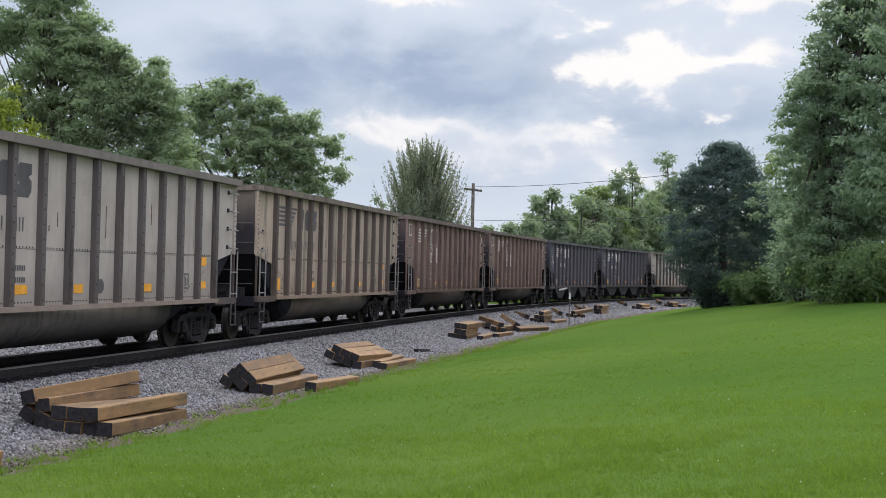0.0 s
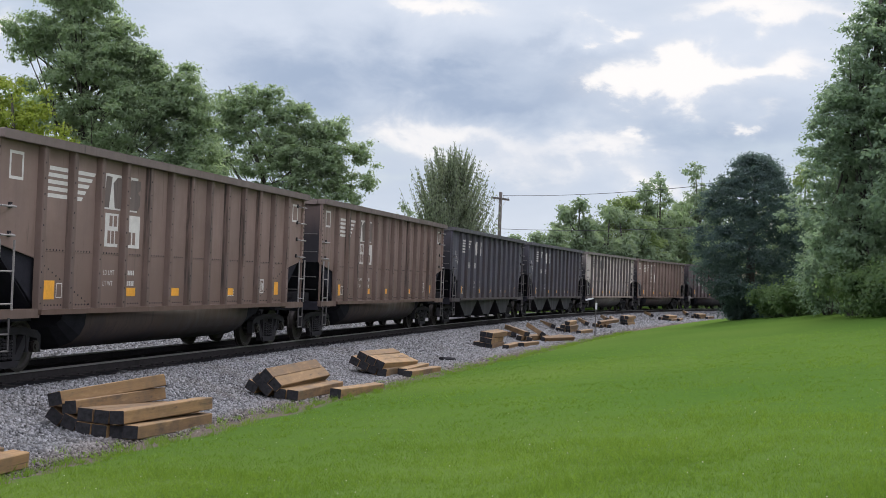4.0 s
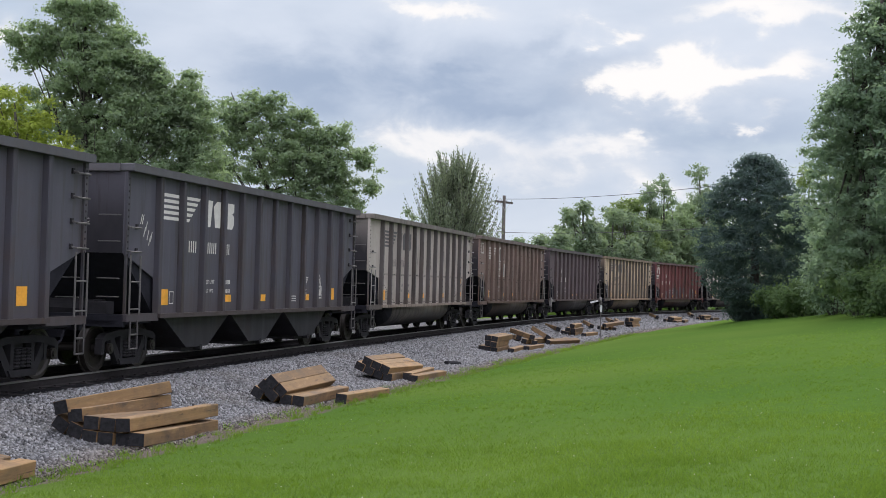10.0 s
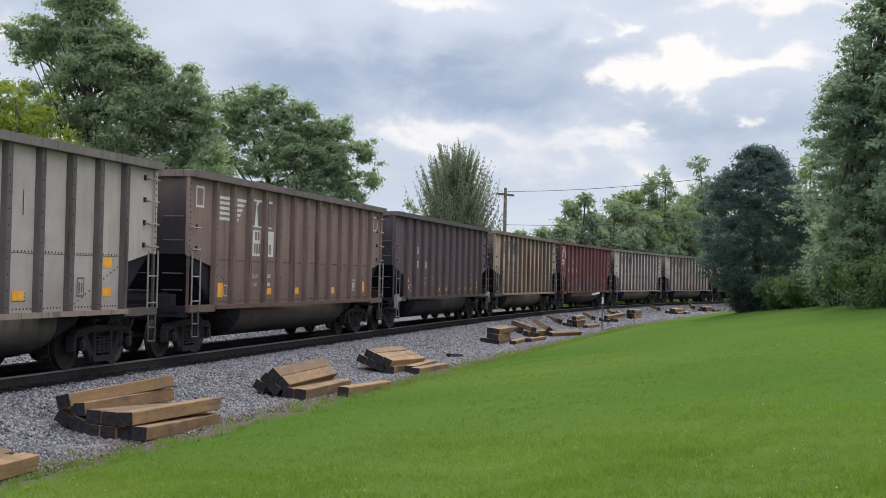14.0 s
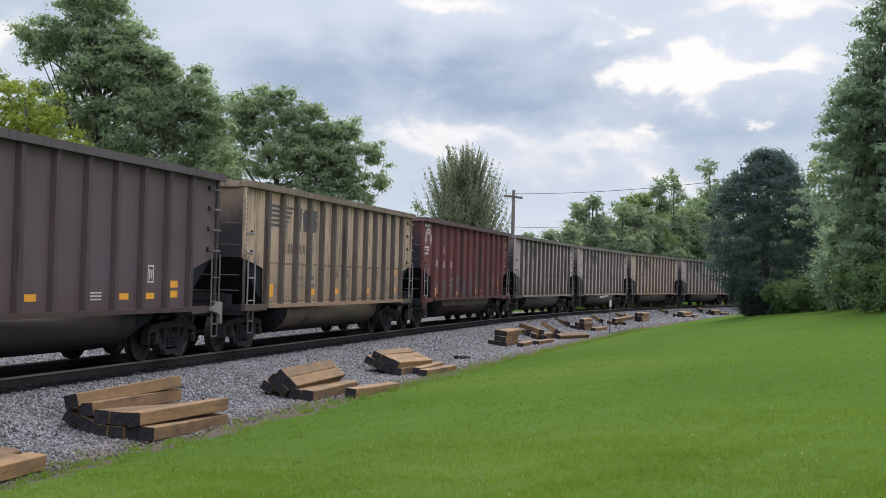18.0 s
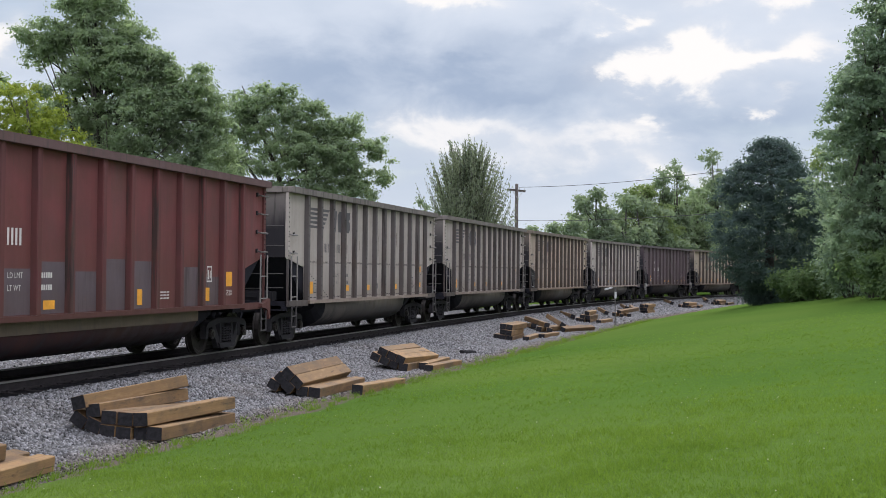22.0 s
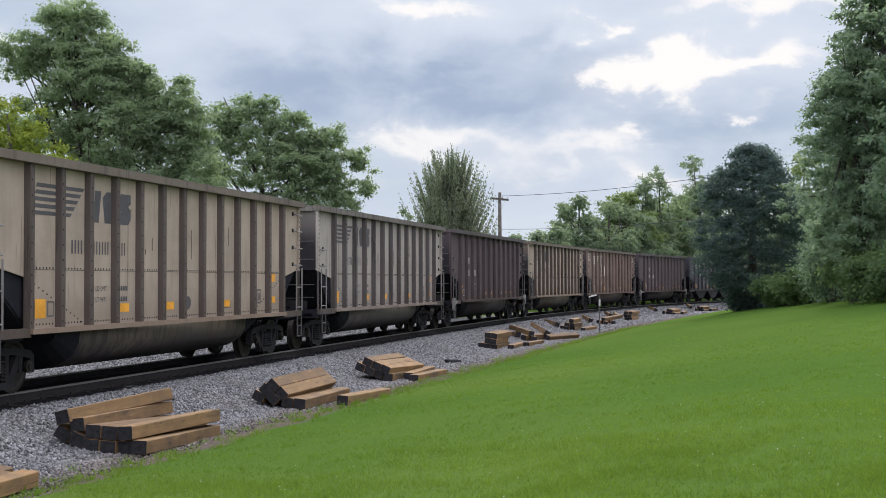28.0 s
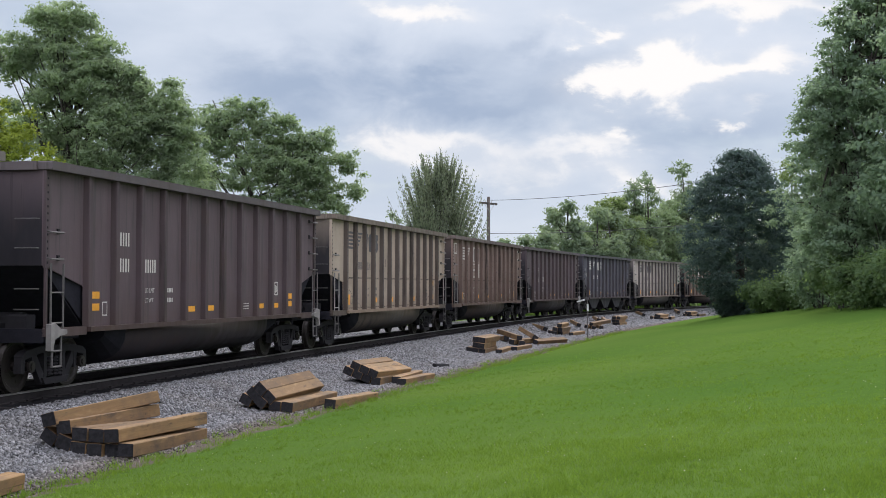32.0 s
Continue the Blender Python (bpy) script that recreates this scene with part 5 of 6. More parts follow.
def crown_clumps(rng, n, centre, radii, shape=None, inner=0.45, wobble=0.22, size=(0.13, 0.24)):
    """Clump centres in a lumpy ellipsoid; shape(u) narrows it with height u from -1 to 1."""
    out, rad = [], []
    lobes = rng.normal(size=(7, 3))
    lobes /= np.linalg.norm(lobes, axis=1)[:, None]
    amp = rng.uniform(-wobble, wobble, 7)
    mean = (radii[0] + radii[1] + radii[2]) / 3
    while len(out) < n:
        v = rng.normal(size=3)
        v /= np.linalg.norm(v)
        k = min(1.0, 0.88 + float((amp * np.clip(lobes @ v, 0, 1) ** 2).sum()))
        r = rng.uniform(inner, 1.0) ** 0.7 * k * (1 - size[1] * 0.5)
        u = v[2] * r
        s = shape(u) if shape else 1.0
        out.append((centre[0] + v[0] * r * radii[0] * s, centre[1] + v[1] * r * radii[1] * s, centre[2] + u * radii[2]))
        rad.append(mean * rng.uniform(*size))
    return np.array(out), np.array(rad)


def grow_limbs(b, rng, clumps, trunk_top, fork, r0, count):
    order = rng.permutation(len(clumps))[:count]
    for i in order:
        c = Vector(clumps[i])
        s = Vector((0, 0, fork + (trunk_top - fork) * rng.uniform(0, 0.9)))
        mid = s.lerp(c, 0.5) + Vector((rng.normal(0, 0.2), rng.normal(0, 0.2), rng.uniform(-0.1, 0.5)))
        b.tube([tuple(s), tuple(mid), tuple(c)], [r0 * 0.3, r0 * 0.16, r0 * 0.04], 5, False)


def tree(name, label, x, y, lobes, leaf, leaves, size, seed, n=160, trunk_r=0.22, clump=(0.3, 0.6), category="tree", limbs=30,
         aspect=0.55, group="", flat=0.7, inner=0.3):
    """lobes: the masses of the crown, each (x, y, z, radius across, radius in depth, radius up) from the tree's foot."""
    rng = np.random.default_rng(seed)
    z0 = land(x, y) - 0.05
    t = thing(name, label, category, group, at=pose(x, y, z0))
    lobes = [(l[0], l[1], l[2], l[3] * 1.28, l[4] * 1.15, l[5] * 1.28) for l in lobes]
    vol = np.array([l[3] * l[4] * l[5] for l in lobes]) ** 0.8
    cs, rs = [], []
    for l, share in zip(lobes, vol / vol.sum()):
        mean = (l[3] + l[4] + l[5]) / 3
        c, r = crown_clumps(rng, max(6, int(n * share)), l[:3], l[3:], None, inner, 0.3, (clump[0] / mean, clump[1] / mean))
        cs.append(c)
        rs.append(r)
    clumps, rad = np.concatenate(cs), np.concatenate(rs)
    b = Build()
    top = max(l[2] + 0.4 * l[5] for l in lobes)
    lean = lobes[0][0]
    b.tube([(0, 0, -0.3), (lean * 0.1, 0.05, top * 0.3), (lean * 0.5 + 0.1, 0, top * 0.65), (lean, 0, top)], [trunk_r * 1.25, trunk_r, trunk_r * 0.6, trunk_r * 0.12], 9)
    grow_limbs(b, rng, clumps, top * 0.8, top * 0.25, trunk_r, limbs)
    part("trunk", b.mesh("trunk", MAT["bark"], True), t, "grey-brown trunk and limbs")
    v, f = leaf_cloud(clumps, rad, leaves, size, rng, flat, aspect=aspect)
    part("crown", mesh_np("crown", v, f, MAT[leaf]), t)
    return t


def by_view(px, dist, yaw=-1.89):
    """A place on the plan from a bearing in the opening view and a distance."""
    a = math.radians(-yaw) + math.atan((px - 784) / 2277.0)
    return dist * math.sin(a), dist * math.cos(a)


def upswept_tree():
    rng = np.random.default_rng(21)
    x, y = by_view(745, 86)
    z0 = land(x, y)
    t = thing("upswept_tree", "egg-shaped grey-green tree with upswept branches", "tree", at=pose(x, y, z0))
    b = Build()
    b.tube([(0, 0, -0.3), (0, 0, 3), (0.1, 0, 9)], [0.2, 0.16, 0.04], 8)
    cs, rs, ups = [], [], []
    prof_z, prof_r = [2.5, 5.0, 6.5, 7.6, 9.0, 10.0, 10.7, 11.4], [3.0, 3.7, 3.85, 3.65, 3.1, 2.5, 1.8, 0.8]
    for k in range(520):
        az, fill = rng.uniform(0, 2 * math.pi), rng.uniform(0.12, 1.0) ** 0.5
        z1 = rng.uniform(2.6, 11.2)
        r = float(np.interp(z1, prof_z, prof_r)) * fill
        tip = np.array([r * math.cos(az), r * math.sin(az), z1 + rng.normal(0.1, 0.18)])
        root = np.array([0.15 * tip[0], 0.15 * tip[1], max(1.0, z1 - 1.3 - 0.8 * r)])
        bend = np.array([0.8 * tip[0], 0.8 * tip[1], root[2] + 0.35 * (tip[2] - root[2])])
        b.tube([tuple(root), tuple((root + 2 * bend + tip) / 4), tuple(tip)], [0.03, 0.018, 0.006], 4, False)
        for j in range(12):
            u = 0.25 + 0.77 * j / 11
            p = root * (1 - u) ** 2 + 2 * bend * u * (1 - u) + tip * u * u
            d = 2 * (1 - u) * (bend - root) + 2 * u * (tip - bend)
            cs.append(p)
            rs.append(0.34 * (1 - u) + 0.10)
            ups.append(d / np.linalg.norm(d))
    part("trunk", b.mesh("trunk", MAT["bark"], True), t, "thin grey trunk and branches")
    v, f = leaf_cloud(cs, rs, 105000, 0.14, rng, 1.0, aspect=0.45, up=np.array(ups))
    part("crown", mesh_np("crown", v, f, MAT["leaf_pear"]), t)


def juniper():
    rng = np.random.default_rng(31)
    x, y = 15.62, 62.07
    z0 = land(x, y)
    t = thing("juniper", "broad dark green juniper, dense down to the lawn", "tree", at=pose(x, y, z0))
    b = Build().tube([(0, 0, -0.3), (0, 0, 2), (0.1, 0, 7.5)], [0.3, 0.22, 0.05], 9)
    cs, rs = [], []
    prof_z = [0.0, 0.3, 1.0, 1.5, 2.1, 3.3, 4.6, 5.6, 6.6, 7.3, 7.8, 8.05]
    prof_r = [1.0, 1.15, 1.3, 2.3, 3.0, 3.2, 3.0, 2.6, 2.0, 1.35, 0.7, 0.15]
    for k in range(900):
        z = rng.uniform(0.1, 7.9)
        r = np.interp(z, prof_z, prof_r)
        az = rng.uniform(0, 2 * math.pi)
        rr = 0.94 * r * rng.uniform(0.05, 1.0) ** 0.45 * (1 + 0.07 * math.sin(3 * az + z) + rng.normal(0, 0.05))
        cs.append((rr * math.cos(az), rr * math.sin(az), z - 0.12 * rr))
        rs.append(rng.uniform(0.36, 0.58))
    part("trunk", b.mesh("trunk", MAT["bark"], True), t)
    v, f = leaf_cloud(cs, rs, 112000, 0.13, rng, 0.5, droop=0.1, aspect=0.42, order=0.5)
    part("crown", mesh_np("crown", v, f, MAT["needle"]), t)


def shrubs():
    rng = np.random.default_rng(41)
    for px, dist, h, w, leaf in ((1330, 60, 2.0, 1.3, "bush"), (1375, 57, 1.7, 1.4, "bush"), (1420, 54, 3.4, 1.9, "leaf_right"), (1465, 50, 2.2, 1.6, "bush"),
                                 (1510, 47, 2.0, 1.6, "bush"), (1560, 45, 2.5, 1.8, "bush"), (1610, 43, 2.2, 1.8, "bush"), (1670, 42, 2.6, 1.9, "bush"), (1740, 40, 2.6, 1.9, "bush")):
        x, y = by_view(px, dist)
        z0 = land(x, y)
        t = thing("shrub", "leafy green shrub at the edge of the lawn", "shrub", "shrubs along the lawn", at=pose(x, y, z0))
        cs, rs = crown_clumps(rng, 44, (0, 0, h * 0.4), (w * 1.2, w, h * 0.6), None, 0.2, 0.3, (0.2, 0.38))
        cs[:, 2] = np.maximum(cs[:, 2], 0.2)
        b = Build()
        for c in cs[::3]:
            b.tube([(c[0] * 0.2, c[1] * 0.2, -0.1), tuple(c)], [0.03, 0.01], 4, False)
        part("stem", b.mesh("stem", MAT["bark"]), t)
        v, f = leaf_cloud(cs, rs, 9000, 0.14, rng)
        part("leaves", mesh_np("leaves", v, f, MAT[leaf]), t)


def make_trees():
    # behind the train
    tree("ash_tree", "large spreading dark green tree behind the train", -13.02, 48.27,
         [(-0.3, 0, 11.0, 1.6, 1.6, 1.5), (-1.5, 0, 11.1, 1.1, 1.4, 1.0), (-2.2, 0, 10.4, 0.9, 1.2, 0.9), (1.0, 0, 10.6, 1.1, 1.4, 1.1), (0.5, -0.5, 9.7, 1.7, 1.6, 1.5), (2.2, 0, 9.1, 1.4, 1.6, 1.3), (3.4, 0, 8.9, 1.0, 1.4, 0.9),
          (3.75, 0, 9.8, 0.45, 0.6, 0.35), (2.6, 0, 9.75, 0.8, 1.0, 0.6), (-1.1, 0, 9.2, 0.9, 1.2, 0.9), (-2.2, 0, 8.9, 0.5, 0.8, 0.5), (1.4, -0.6, 8.0, 1.7, 1.6, 1.5), (3.1, 0, 7.6, 1.5, 1.6, 1.5), (0.3, 0, 7.0, 1.3, 1.5, 1.2),
          (-0.35, 0, 12.1, 1.2, 1.3, 0.9), (-1.2, 0, 12.2, 0.8, 1.0, 0.7), (0.6, 0, 12.1, 0.7, 0.9, 0.6), (2.0, 0, 5.8, 2.8, 1.8, 1.7), (-0.6, 0.6, 5.4, 2.0, 1.5, 1.3), (4.0, 0, 6.2, 1.5, 1.5, 1.8), (3.9, 0, 8.0, 1.1, 1.2, 1.2), (1.9, 0, 10.0, 0.9, 1.0, 0.8), (-1.9, 0, 7.4, 0.7, 0.9, 0.7), (-2.8, 0, 11.0, 0.6, 0.8, 0.5), (-0.9, 0, 7.9, 1.1, 1.2, 1.0)],
         "leaf_ash", 190000, 0.115, 5, 1700, 0.24, (0.2, 0.5), limbs=70, flat=0.55, inner=0.12)
    tree("maple_tree", "rounded green tree with gaps of sky in its crown", -6.43, 59.65,
         [(-3.1, 0, 10.0, 1.1, 1.3, 1.05), (-1.8, 0, 10.2, 1.25, 1.4, 1.15), (-1.05, 0, 10.8, 0.7, 0.9, 0.6), (-2.6, 0, 8.8, 1.7, 1.6, 1.5), (-0.2, 0, 9.4, 1.25, 1.4, 1.2), (0.3, 0, 10.1, 0.8, 1.0, 0.75), (1.6, 0, 8.7, 1.25, 1.4, 1.15),
          (2.1, 0, 9.4, 0.6, 0.8, 0.5), (2.95, 0, 8.2, 1.0, 1.2, 0.95), (3.5, 0, 7.1, 0.75, 1.0, 0.75), (0.9, 0, 7.4, 1.5, 1.5, 1.4), (-1.2, 0, 7.5, 1.4, 1.5, 1.3), (2.5, 0, 6.6, 1.1, 1.3, 1.1), (-0.8, 0, 5.6, 2.2, 1.8, 1.3), (-3.6, 0, 7.2, 1.4, 1.4, 1.5), (0.2, 0, 8.4, 1.4, 1.4, 1.2), (1.8, 0, 7.6, 1.2, 1.2, 1.0), (-4.2, 0, 8.9, 1.0, 1.2, 1.2), (-3.9, 0, 6.2, 1.6, 1.4, 1.4), (-2.4, 0, 10.3, 0.9, 1.0, 0.9), (1.0, 0, 9.2, 0.9, 1.0, 0.9), (-2.6, -0.6, 5.6, 1.8, 1.3, 1.3), (0.4, -0.7, 6.8, 1.8, 1.2, 1.3), (2.2, -0.3, 5.9, 1.3, 1.2, 0.9), (-0.4, -0.7, 8.2, 1.6, 1.2, 1.2), (-4.5, 0, 9.7, 1.0, 1.0, 1.0), (-0.9, 0, 9.9, 0.9, 1.0, 0.9), (1.4, -0.5, 7.9, 1.2, 1.0, 1.0)],
         "leaf_maple", 110000, 0.13, 6, 1250, 0.17, (0.2, 0.48), limbs=30, flat=0.6, inner=0.12)
    x, y = by_view(-25, 46)
    tree("locust_tree", "bright yellow-green tree beside the darker one", x, y,
         [(-0.4, 0, 7.3, 1.5, 1.6, 1.3), (0.9, 0, 5.6, 1.4, 1.5, 1.3), (-1.8, 0, 6.2, 1.6, 1.8, 2.0), (0.2, 0, 4.0, 2.3, 1.8, 1.8)], "leaf_locust", 42000, 0.11, 7, 420, clump=(0.2, 0.45), flat=0.55)
    x, y = by_view(-190, 54)
    tree("ash_tree", "large dark green tree behind the train", x, y, [(0, 0, 9, 3, 3, 3), (-2, 0, 6.5, 3, 3, 3), (2, 0, 6.5, 2.4, 3, 2.6)], "leaf_ash", 14000, 0.25, 8, 90)
    x, y = by_view(655, 105)
    tree("far_tree", "small distant green tree", x, y, [(0, 0, 5.2, 2.2, 2.2, 2.2), (1.6, 0, 4.4, 1.6, 1.6, 1.6)], "leaf_far", 6000, 0.2, 9, 40)
    # beyond the bend: bearing, distance, height of the top above the horizon and half width (all as angles), foliage, leaves
    rng = np.random.default_rng(91)
    for k, (px, d, up, half, leaf, nl) in enumerate(((865, 130, 90, 30, "leaf_far", 6000), (896, 108, 98, 34, "leaf_far", 9000), (935, 105, 108, 30, "leaf_far", 9000), (969, 105, 165, 36, "leaf_far", 13000), (1020, 112, 152, 46, "leaf_far", 15000),
                                                     (1071, 108, 172, 54, "leaf_light", 22000), (1086, 130, 200, 32, "leaf_far", 9000), (1113, 132, 210, 32, "leaf_far", 10000), (1148, 124, 160, 50, "leaf_ash", 15000), (1186, 140, 236, 42, "leaf_far", 15000),
                                                     (1212, 118, 160, 52, "leaf_ash", 15000), (985, 120, 122, 74, "leaf_far", 17000), (1058, 122, 142, 74, "leaf_far", 19000), (1130, 116, 152, 80, "leaf_ash", 21000), (1180, 128, 180, 50, "leaf_far", 12000), (1260, 135, 215, 60, "leaf_far", 12000), (1362, 112, 230, 52, "leaf_light", 14000), (1345, 108, 170, 80, "leaf_far", 14000))):
        x, y = by_view(px, d)
        while along([x], [y])[1][0] > -7 and along([x], [y])[1][0] < 9:
            d += 2
            x, y = by_view(px, d)
        h = 1.87 + up / 2277 * d - land(x, y)
        rx = 1.25 * half / 2277 * d
        lobes = [(rx * rng.uniform(-0.2, 0.2), 0, h * 0.88, rx * 0.42, rx * 0.8, h * 0.09), (0, 0, h * 0.3, rx * 0.95, rx, h * 0.24), (0, 0, h * 0.55, rx * 0.75, rx, h * 0.18)]
        for i in range(9):
            q = rng.uniform(0.4, 0.84)
            lobes.append((rx * rng.uniform(-0.8, 0.8) * (1.45 - 0.85 * q), 0, h * q, rx * rng.uniform(0.28, 0.42), rx * 0.7, h * rng.uniform(0.07, 0.12)))
        tree("far_tree", "leafy green tree beyond the bend of the track", x, y, lobes, leaf, int(nl * 1.2), 0.26, 50 + k, 460, 0.18, (0.35, 0.75), group="trees beyond the bend", limbs=26, flat=0.6, inner=0.1)
    # at the edge of the lawn
    tree("oak_tree", "tall dense dark green tree at the edge of the lawn", 15.95, 47.4,
         [(0.6, 0, 10.5, 1.3, 1.6, 1.4), (-0.3, 0, 9.0, 1.2, 1.6, 1.2), (-0.9, 0, 7.8, 1.2, 1.6, 1.1), (-1.1, 0, 6.5, 1.15, 1.6, 1.1), (0.3, -0.5, 7.3, 1.9, 1.8, 1.8), (0.7, -0.5, 4.8, 2.0, 2.0, 2.0), (-0.5, 0, 5.0, 1.3, 1.6, 1.3),
          (0.7, -0.4, 2.6, 2.1, 2.0, 2.0), (-0.7, 0, 3.1, 1.4, 1.5, 1.4), (1.6, 0, 12.0, 1.5, 1.8, 1.5), (2.1, 0, 9.4, 2.0, 2.0, 1.9), (2.3, 0, 6.6, 2.1, 2.0, 2.1), (1.1, 0, 12.9, 1.0, 1.2, 0.9), (2.3, 0, 3.6, 1.8, 1.8, 2.0)],
         "leaf_right", 150000, 0.13, 13, 1500, 0.3, (0.22, 0.52), limbs=60, flat=0.55, inner=0.15)
    x, y = by_view(1650, 46)
    tree("oak_tree", "tall dense dark green tree at the edge of the lawn", x, y, [(0, 0, 12.5, 3.0, 3, 3), (0, 0, 8.5, 3.4, 3, 3.2), (0, 0, 4.6, 3.2, 3, 3)], "leaf_right", 50000, 0.16, 14, 420, 0.35, (0.3, 0.6), flat=0.55)
    x, y = by_view(1432, 60)
    tree("oak_tree", "green tree filling the gap beside the juniper", x, y, [(0.2, 0, 6.4, 1.7, 2, 1.8), (-0.4, 0, 4.2, 2.0, 2, 2.0), (0.4, 0, 2.2, 1.9, 2, 2.0)], "leaf_right", 40000, 0.12, 15, 420, 0.2, (0.22, 0.5), flat=0.55)
    upswept_tree()
    juniper()
    shrubs()
    # a low dense hedge of growth behind the track closes the view under the crowns
    rng = np.random.default_rng(61)
    for k in range(48):
        s = -50 + k * 4.0
        x, y, _ = track(s, -9.8 - rng.uniform(0, 2.5))
        h = rng.uniform(1.9, 3.3)
        z0 = land(x, y)
        t = thing("thicket", "dark green undergrowth behind the track", "shrub", "undergrowth behind the track", at=pose(x, y, z0))
        cs, rs = crown_clumps(rng, 24, (0, 0, h * 0.45), (2.6, 1.8, h * 0.5), None, 0.2, 0.3, (0.25, 0.4))
        v, f = leaf_cloud(cs, rs, 1000, 0.38, rng)
        part("leaves", mesh_np("leaves", v, f, MAT["leaf_ash"]), t)


make_trees()


def make_power_line():
    x, y = by_view(834, 98)
    z = land(x, y)
    yaw = 55
    p = thing("utility_pole", "weathered wooden utility pole with a crossarm", "utility pole", at=pose(x, y, z, 0, 0, yaw))
    part("pole", Build().tube([(0, 0, -0.5), (0, 0, 9.2)], [0.17, 0.12], 10).mesh("pole", MAT["pole"], True), p)
    arm = part("crossarm", Build().box(-1.2, 1.2, -0.06, 0.06, 8.62, 8.77, 0.01).mesh("crossarm", MAT["pole"]), p)
    ins = Build().tube([(0, 0, 0), (0, 0, 0.16)], [0.04, 0.03], 8).mesh("insulator", MAT["galv"])
    for dx in (-1.1, -0.4, 0.4, 1.1):
        part("insulator", ins, arm, at=pose(dx, 0, 8.77))
    b = Build()
    for sgn in (-1, 1):
        b.tube([(sgn * 0.75, -0.07, 8.65), (0.0, -0.12, 8.05)], 0.02, 5)
    part("brace", b.mesh("brace", MAT["galv"]), p)
    ex, ey = by_view(1900, 60)
    for k, (h0, h1, off, sag) in enumerate(((8.95, 10.1, 0.3, 0.9), (6.4, 7.2, 0.0, 0.7))):
        pts = []
        for i in range(25):
            u = i / 24
            zz = z + h0 * (1 - u) + h1 * u - sag * 4 * u * (1 - u)
            pts.append((x + (ex - x) * u + off * 0.6, y + (ey - y) * u + off * 0.6, zz))
        me = Build().tube(pts, 0.018, 5).mesh("overhead_wire", MAT["wire"])
        thing("overhead_wire", "dark overhead wire slung from the pole", "wire", "wires on the pole", me=me)


make_power_line()


def make_marker():
    """The small post by the track with a plate and a bent arm on top."""
    x, y = by_view(1009, 63)
    z = land(x, y)
    p = thing("track_marker", "slim grey metal post with a small plate and bent arm", "marker post", at=pose(x, y, z, 0, 0, 10))
    b = Build().tube([(0, 0, -0.2), (0, 0, 1.85)], 0.028, 8)
    part("post", b.mesh("post", MAT["dark_grab"]), p)
    b = Build().box(-0.05, 0.05, -0.045, -0.03, 1.30, 1.62, 0.015)
    part("plate", b.mesh("plate", MAT["galv"]), p, "small pale plate")
    b = Build().box(-0.10, 0.30, -0.04, 0.04, 1.78, 1.85, 0.02)
    part("arm", b.mesh("arm", MAT["galv"]), p, "short arm", at=pose(0, 0, 0, 0, -14, 0))


make_marker()


# ---- grass ----
def grass(name, near, far, count, height, width, seed):
    """Mown grass in a tangle of small tufts, thicker and longer in some spots than in others."""
    rng = np.random.default_rng(seed)
    m = count // 6
    a = np.radians(rng.uniform(-24, 26, m))
    r = np.sqrt(rng.uniform(near ** 2, far ** 2, m))
    spread = rng.uniform(0.012, 0.05, m)
    x = np.repeat(r * np.sin(a), 6) + rng.normal(0, 1, m * 6) * np.repeat(spread, 6)
    y = np.repeat(r * np.cos(a), 6) + rng.normal(0, 1, m * 6) * np.repeat(spread, 6)
    z, s, d = ground_z(x, y)
    ragged = 0.34 * np.sin(s * 1.1 + 2 * np.sin(s * 0.37)) + 0.26 * np.sin(s * 3.7 + 1.0)
    rr = np.hypot(x, y)
    patch = 0.5 + 0.28 * np.sin(1.7 * x + 2.1 * np.sin(0.9 * y)) + 0.22 * np.sin(4.3 * y + 1.9 * np.sin(3.1 * x))
    thin = np.clip((d - toe(s) - 0.2 - ragged) / 0.9, 0, 1) ** 1.3 * np.clip(1.4 * (far - rr) / (far - near), 0, 1) * (0.45 + 0.55 * patch)
    keep = (d > 4.2) & (rng.uniform(0, 1, m * 6) < thin)
    tall = np.repeat(rng.uniform(0.55, 1.35, m), 6)[keep]
    x, y, z, d, patch = x[keep], y[keep], z[keep], d[keep], patch[keep]
    z = z + 0.035 * np.sin(x * 0.9 + 1.3 * np.sin(y * 0.35)) * np.clip((np.abs(d) - 6) / 4, 0, 1)
    n = len(x)
    h = height * rng.uniform(0.6, 1.3, n) * tall * (0.7 + 0.6 * patch)
    az = rng.uniform(0, 2 * math.pi, n)
    lean = rng.normal(0, 0.6, (n, 2))
    w = width * rng.uniform(0.7, 1.3, n)
    p = np.stack([x, y, z - 0.01], 1)
    side = np.stack([np.cos(az) * w, np.sin(az) * w, 0 * w], 1)
    tip = p + np.stack([lean[:, 0] * h, lean[:, 1] * h, h], 1)
    v = np.stack([p - side, p + side, tip], 1).reshape(-1, 3)
    me = mesh_np(name, v, np.arange(3 * n).reshape(n, 3), MAT["blade"])
    thing(name, "short blades of mown grass", "grass", kind="stuff", me=me)


grass("grass_blades", 7.0, 17.0, 330000, 0.046, 0.005, 71)
grass("grass_blades", 12.0, 42.0, 240000, 0.034, 0.009, 72)


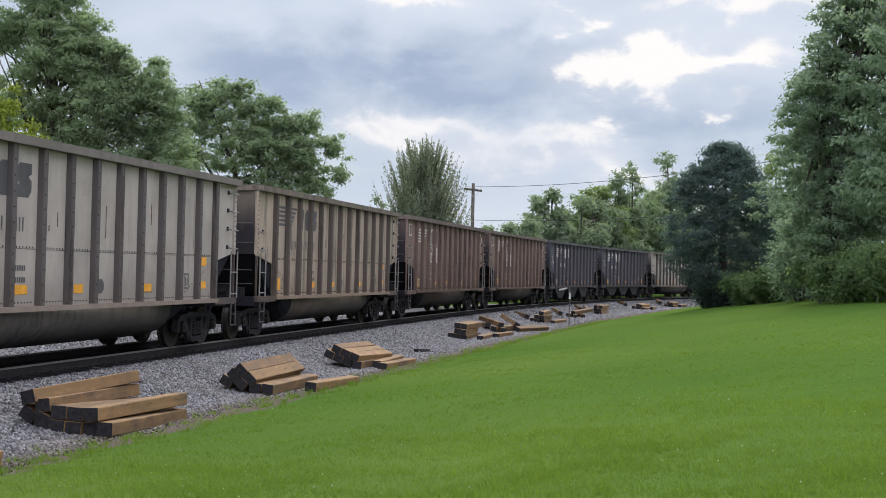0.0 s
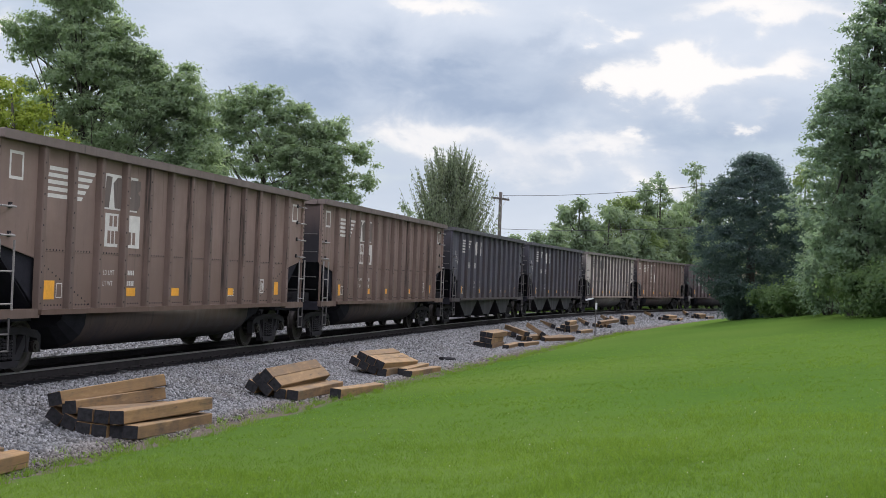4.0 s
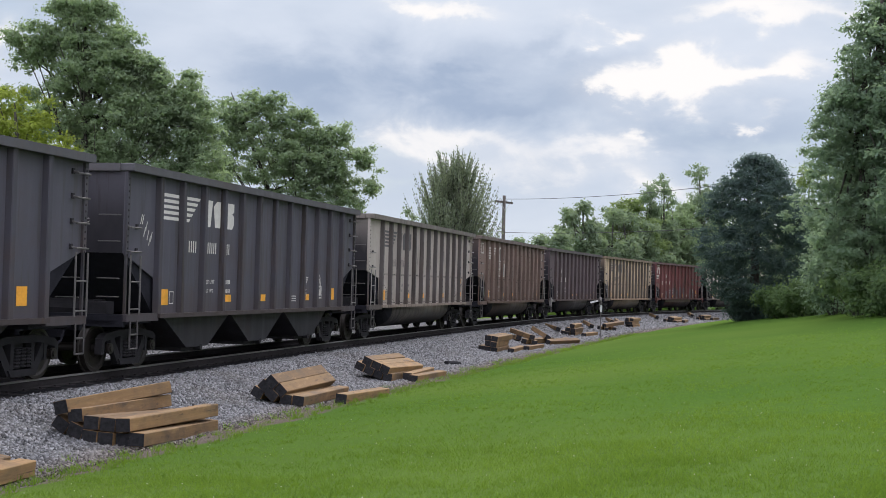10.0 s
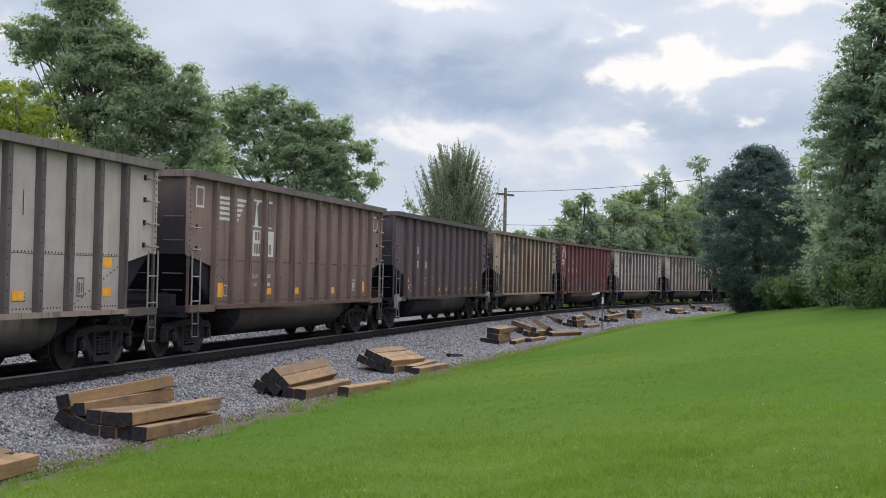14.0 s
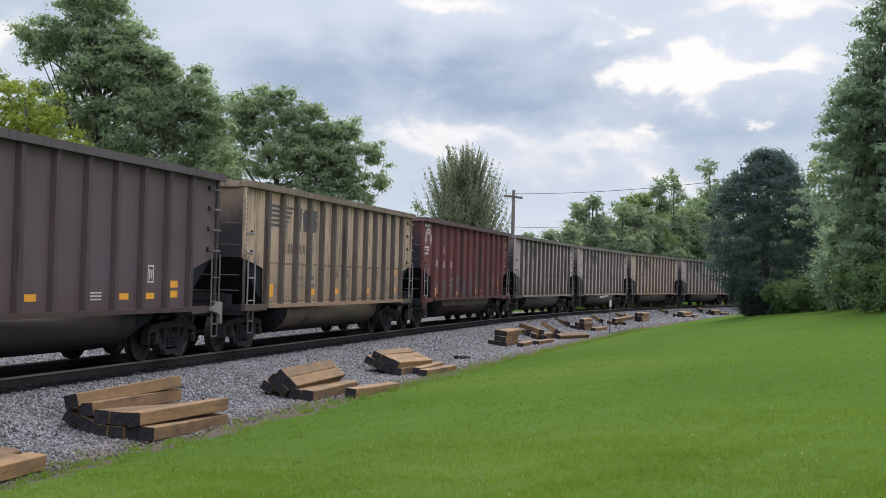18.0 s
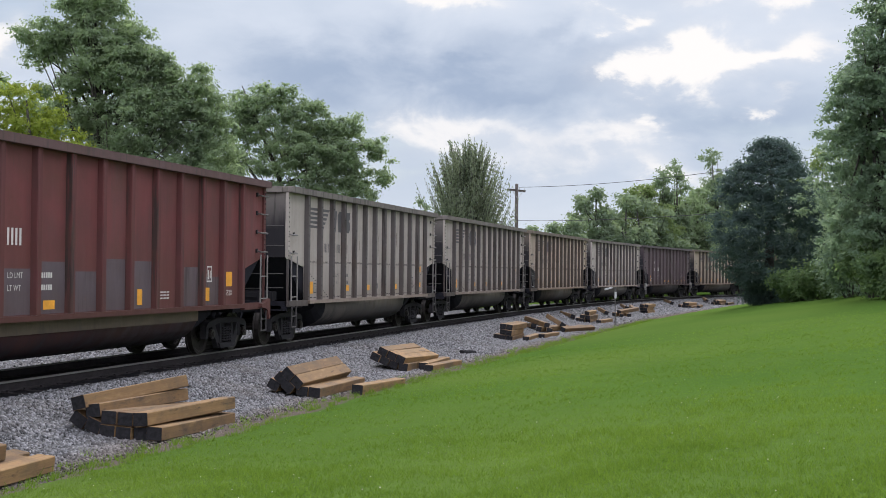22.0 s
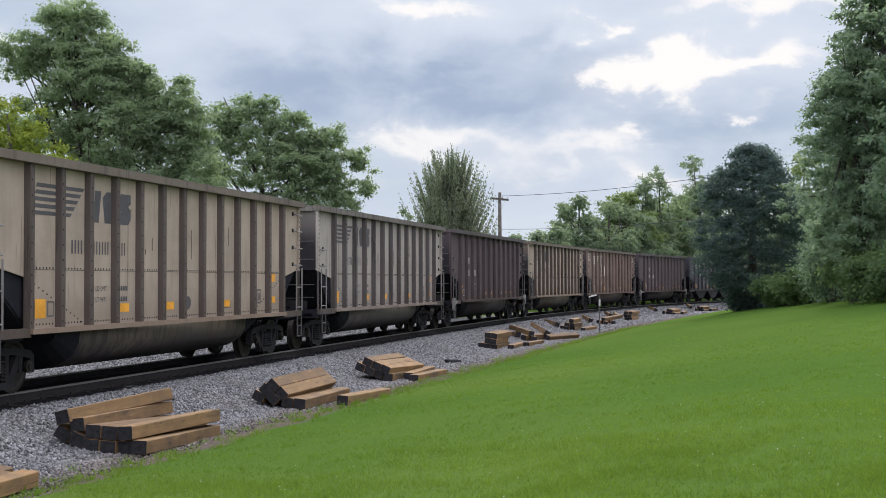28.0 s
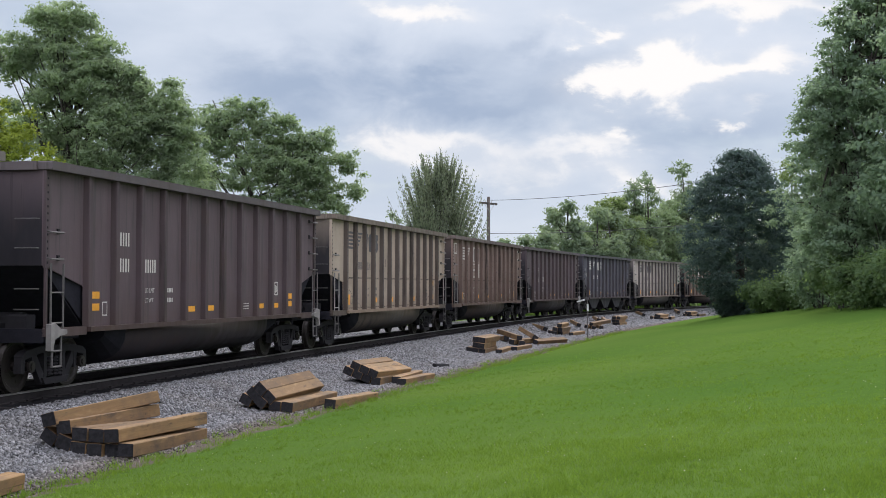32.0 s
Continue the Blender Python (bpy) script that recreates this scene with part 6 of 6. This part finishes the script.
def tufts():
    """Longer grass straggling over the gravel at the foot of the bank."""
    rng = np.random.default_rng(78)
    n, k = 900, 16
    s0 = rng.uniform(-48, 15, n)
    d0 = toe(s0) + rng.normal(0.15, 0.28, n)
    s, d = np.repeat(s0, k) + rng.normal(0, 0.05, n * k), np.repeat(d0, k) + rng.normal(0, 0.05, n * k)
    x, y, _ = track(s, d)
    z = np.maximum(ground_z(x, y)[0], -0.63)
    h = 0.085 * rng.uniform(0.5, 1.4, n * k) * np.repeat(rng.uniform(0.5, 1.3, n), k)
    az = rng.uniform(0, 2 * math.pi, n * k)
    w = 0.006
    p = np.stack([x, y, z], 1)
    side = np.stack([np.cos(az) * w, np.sin(az) * w, 0 * az], 1)
    lean = rng.normal(0, 0.5, (n * k, 2))
    tip = p + np.stack([lean[:, 0] * h, lean[:, 1] * h, h], 1)
    v = np.stack([p - side, p + side, tip], 1).reshape(-1, 3)
    me = mesh_np("grass_tufts", v, np.arange(3 * n * k).reshape(-1, 3), MAT["blade"])
    thing("grass_tufts", "straggling grass tufts at the edge of the gravel", "grass", kind="stuff", me=me)


tufts()


def clover():
    rng = np.random.default_rng(75)
    n = 240
    a, r = np.radians(24 - 44 * rng.uniform(0, 1, n) ** 1.4), rng.uniform(7.5, 22, n)
    x, y = r * np.sin(a), r * np.cos(a)
    z, s, d = ground_z(x, y)
    keep = d > 5.4
    x, y, z = x[keep], y[keep], z[keep]
    octa = np.array([(1, 0, 0), (-1, 0, 0), (0, 1, 0), (0, -1, 0), (0, 0, 1), (0, 0, -1)], float) * 0.006
    tri = np.array([(0, 2, 4), (2, 1, 4), (1, 3, 4), (3, 0, 4), (2, 0, 5), (1, 2, 5), (3, 1, 5), (0, 3, 5)])
    v = octa[None] + np.stack([x, y, z + 0.06], 1)[:, None]
    f = tri[None] + 6 * np.arange(len(x))[:, None, None]
    thing("clover_flowers", "scattered white clover flowers in the lawn", "flowers", kind="stuff", me=mesh_np("clover_flowers", v.reshape(-1, 3), f.reshape(-1, 3), MAT["flower"]))


clover()

CARS = make_train()
make_track()
motions()
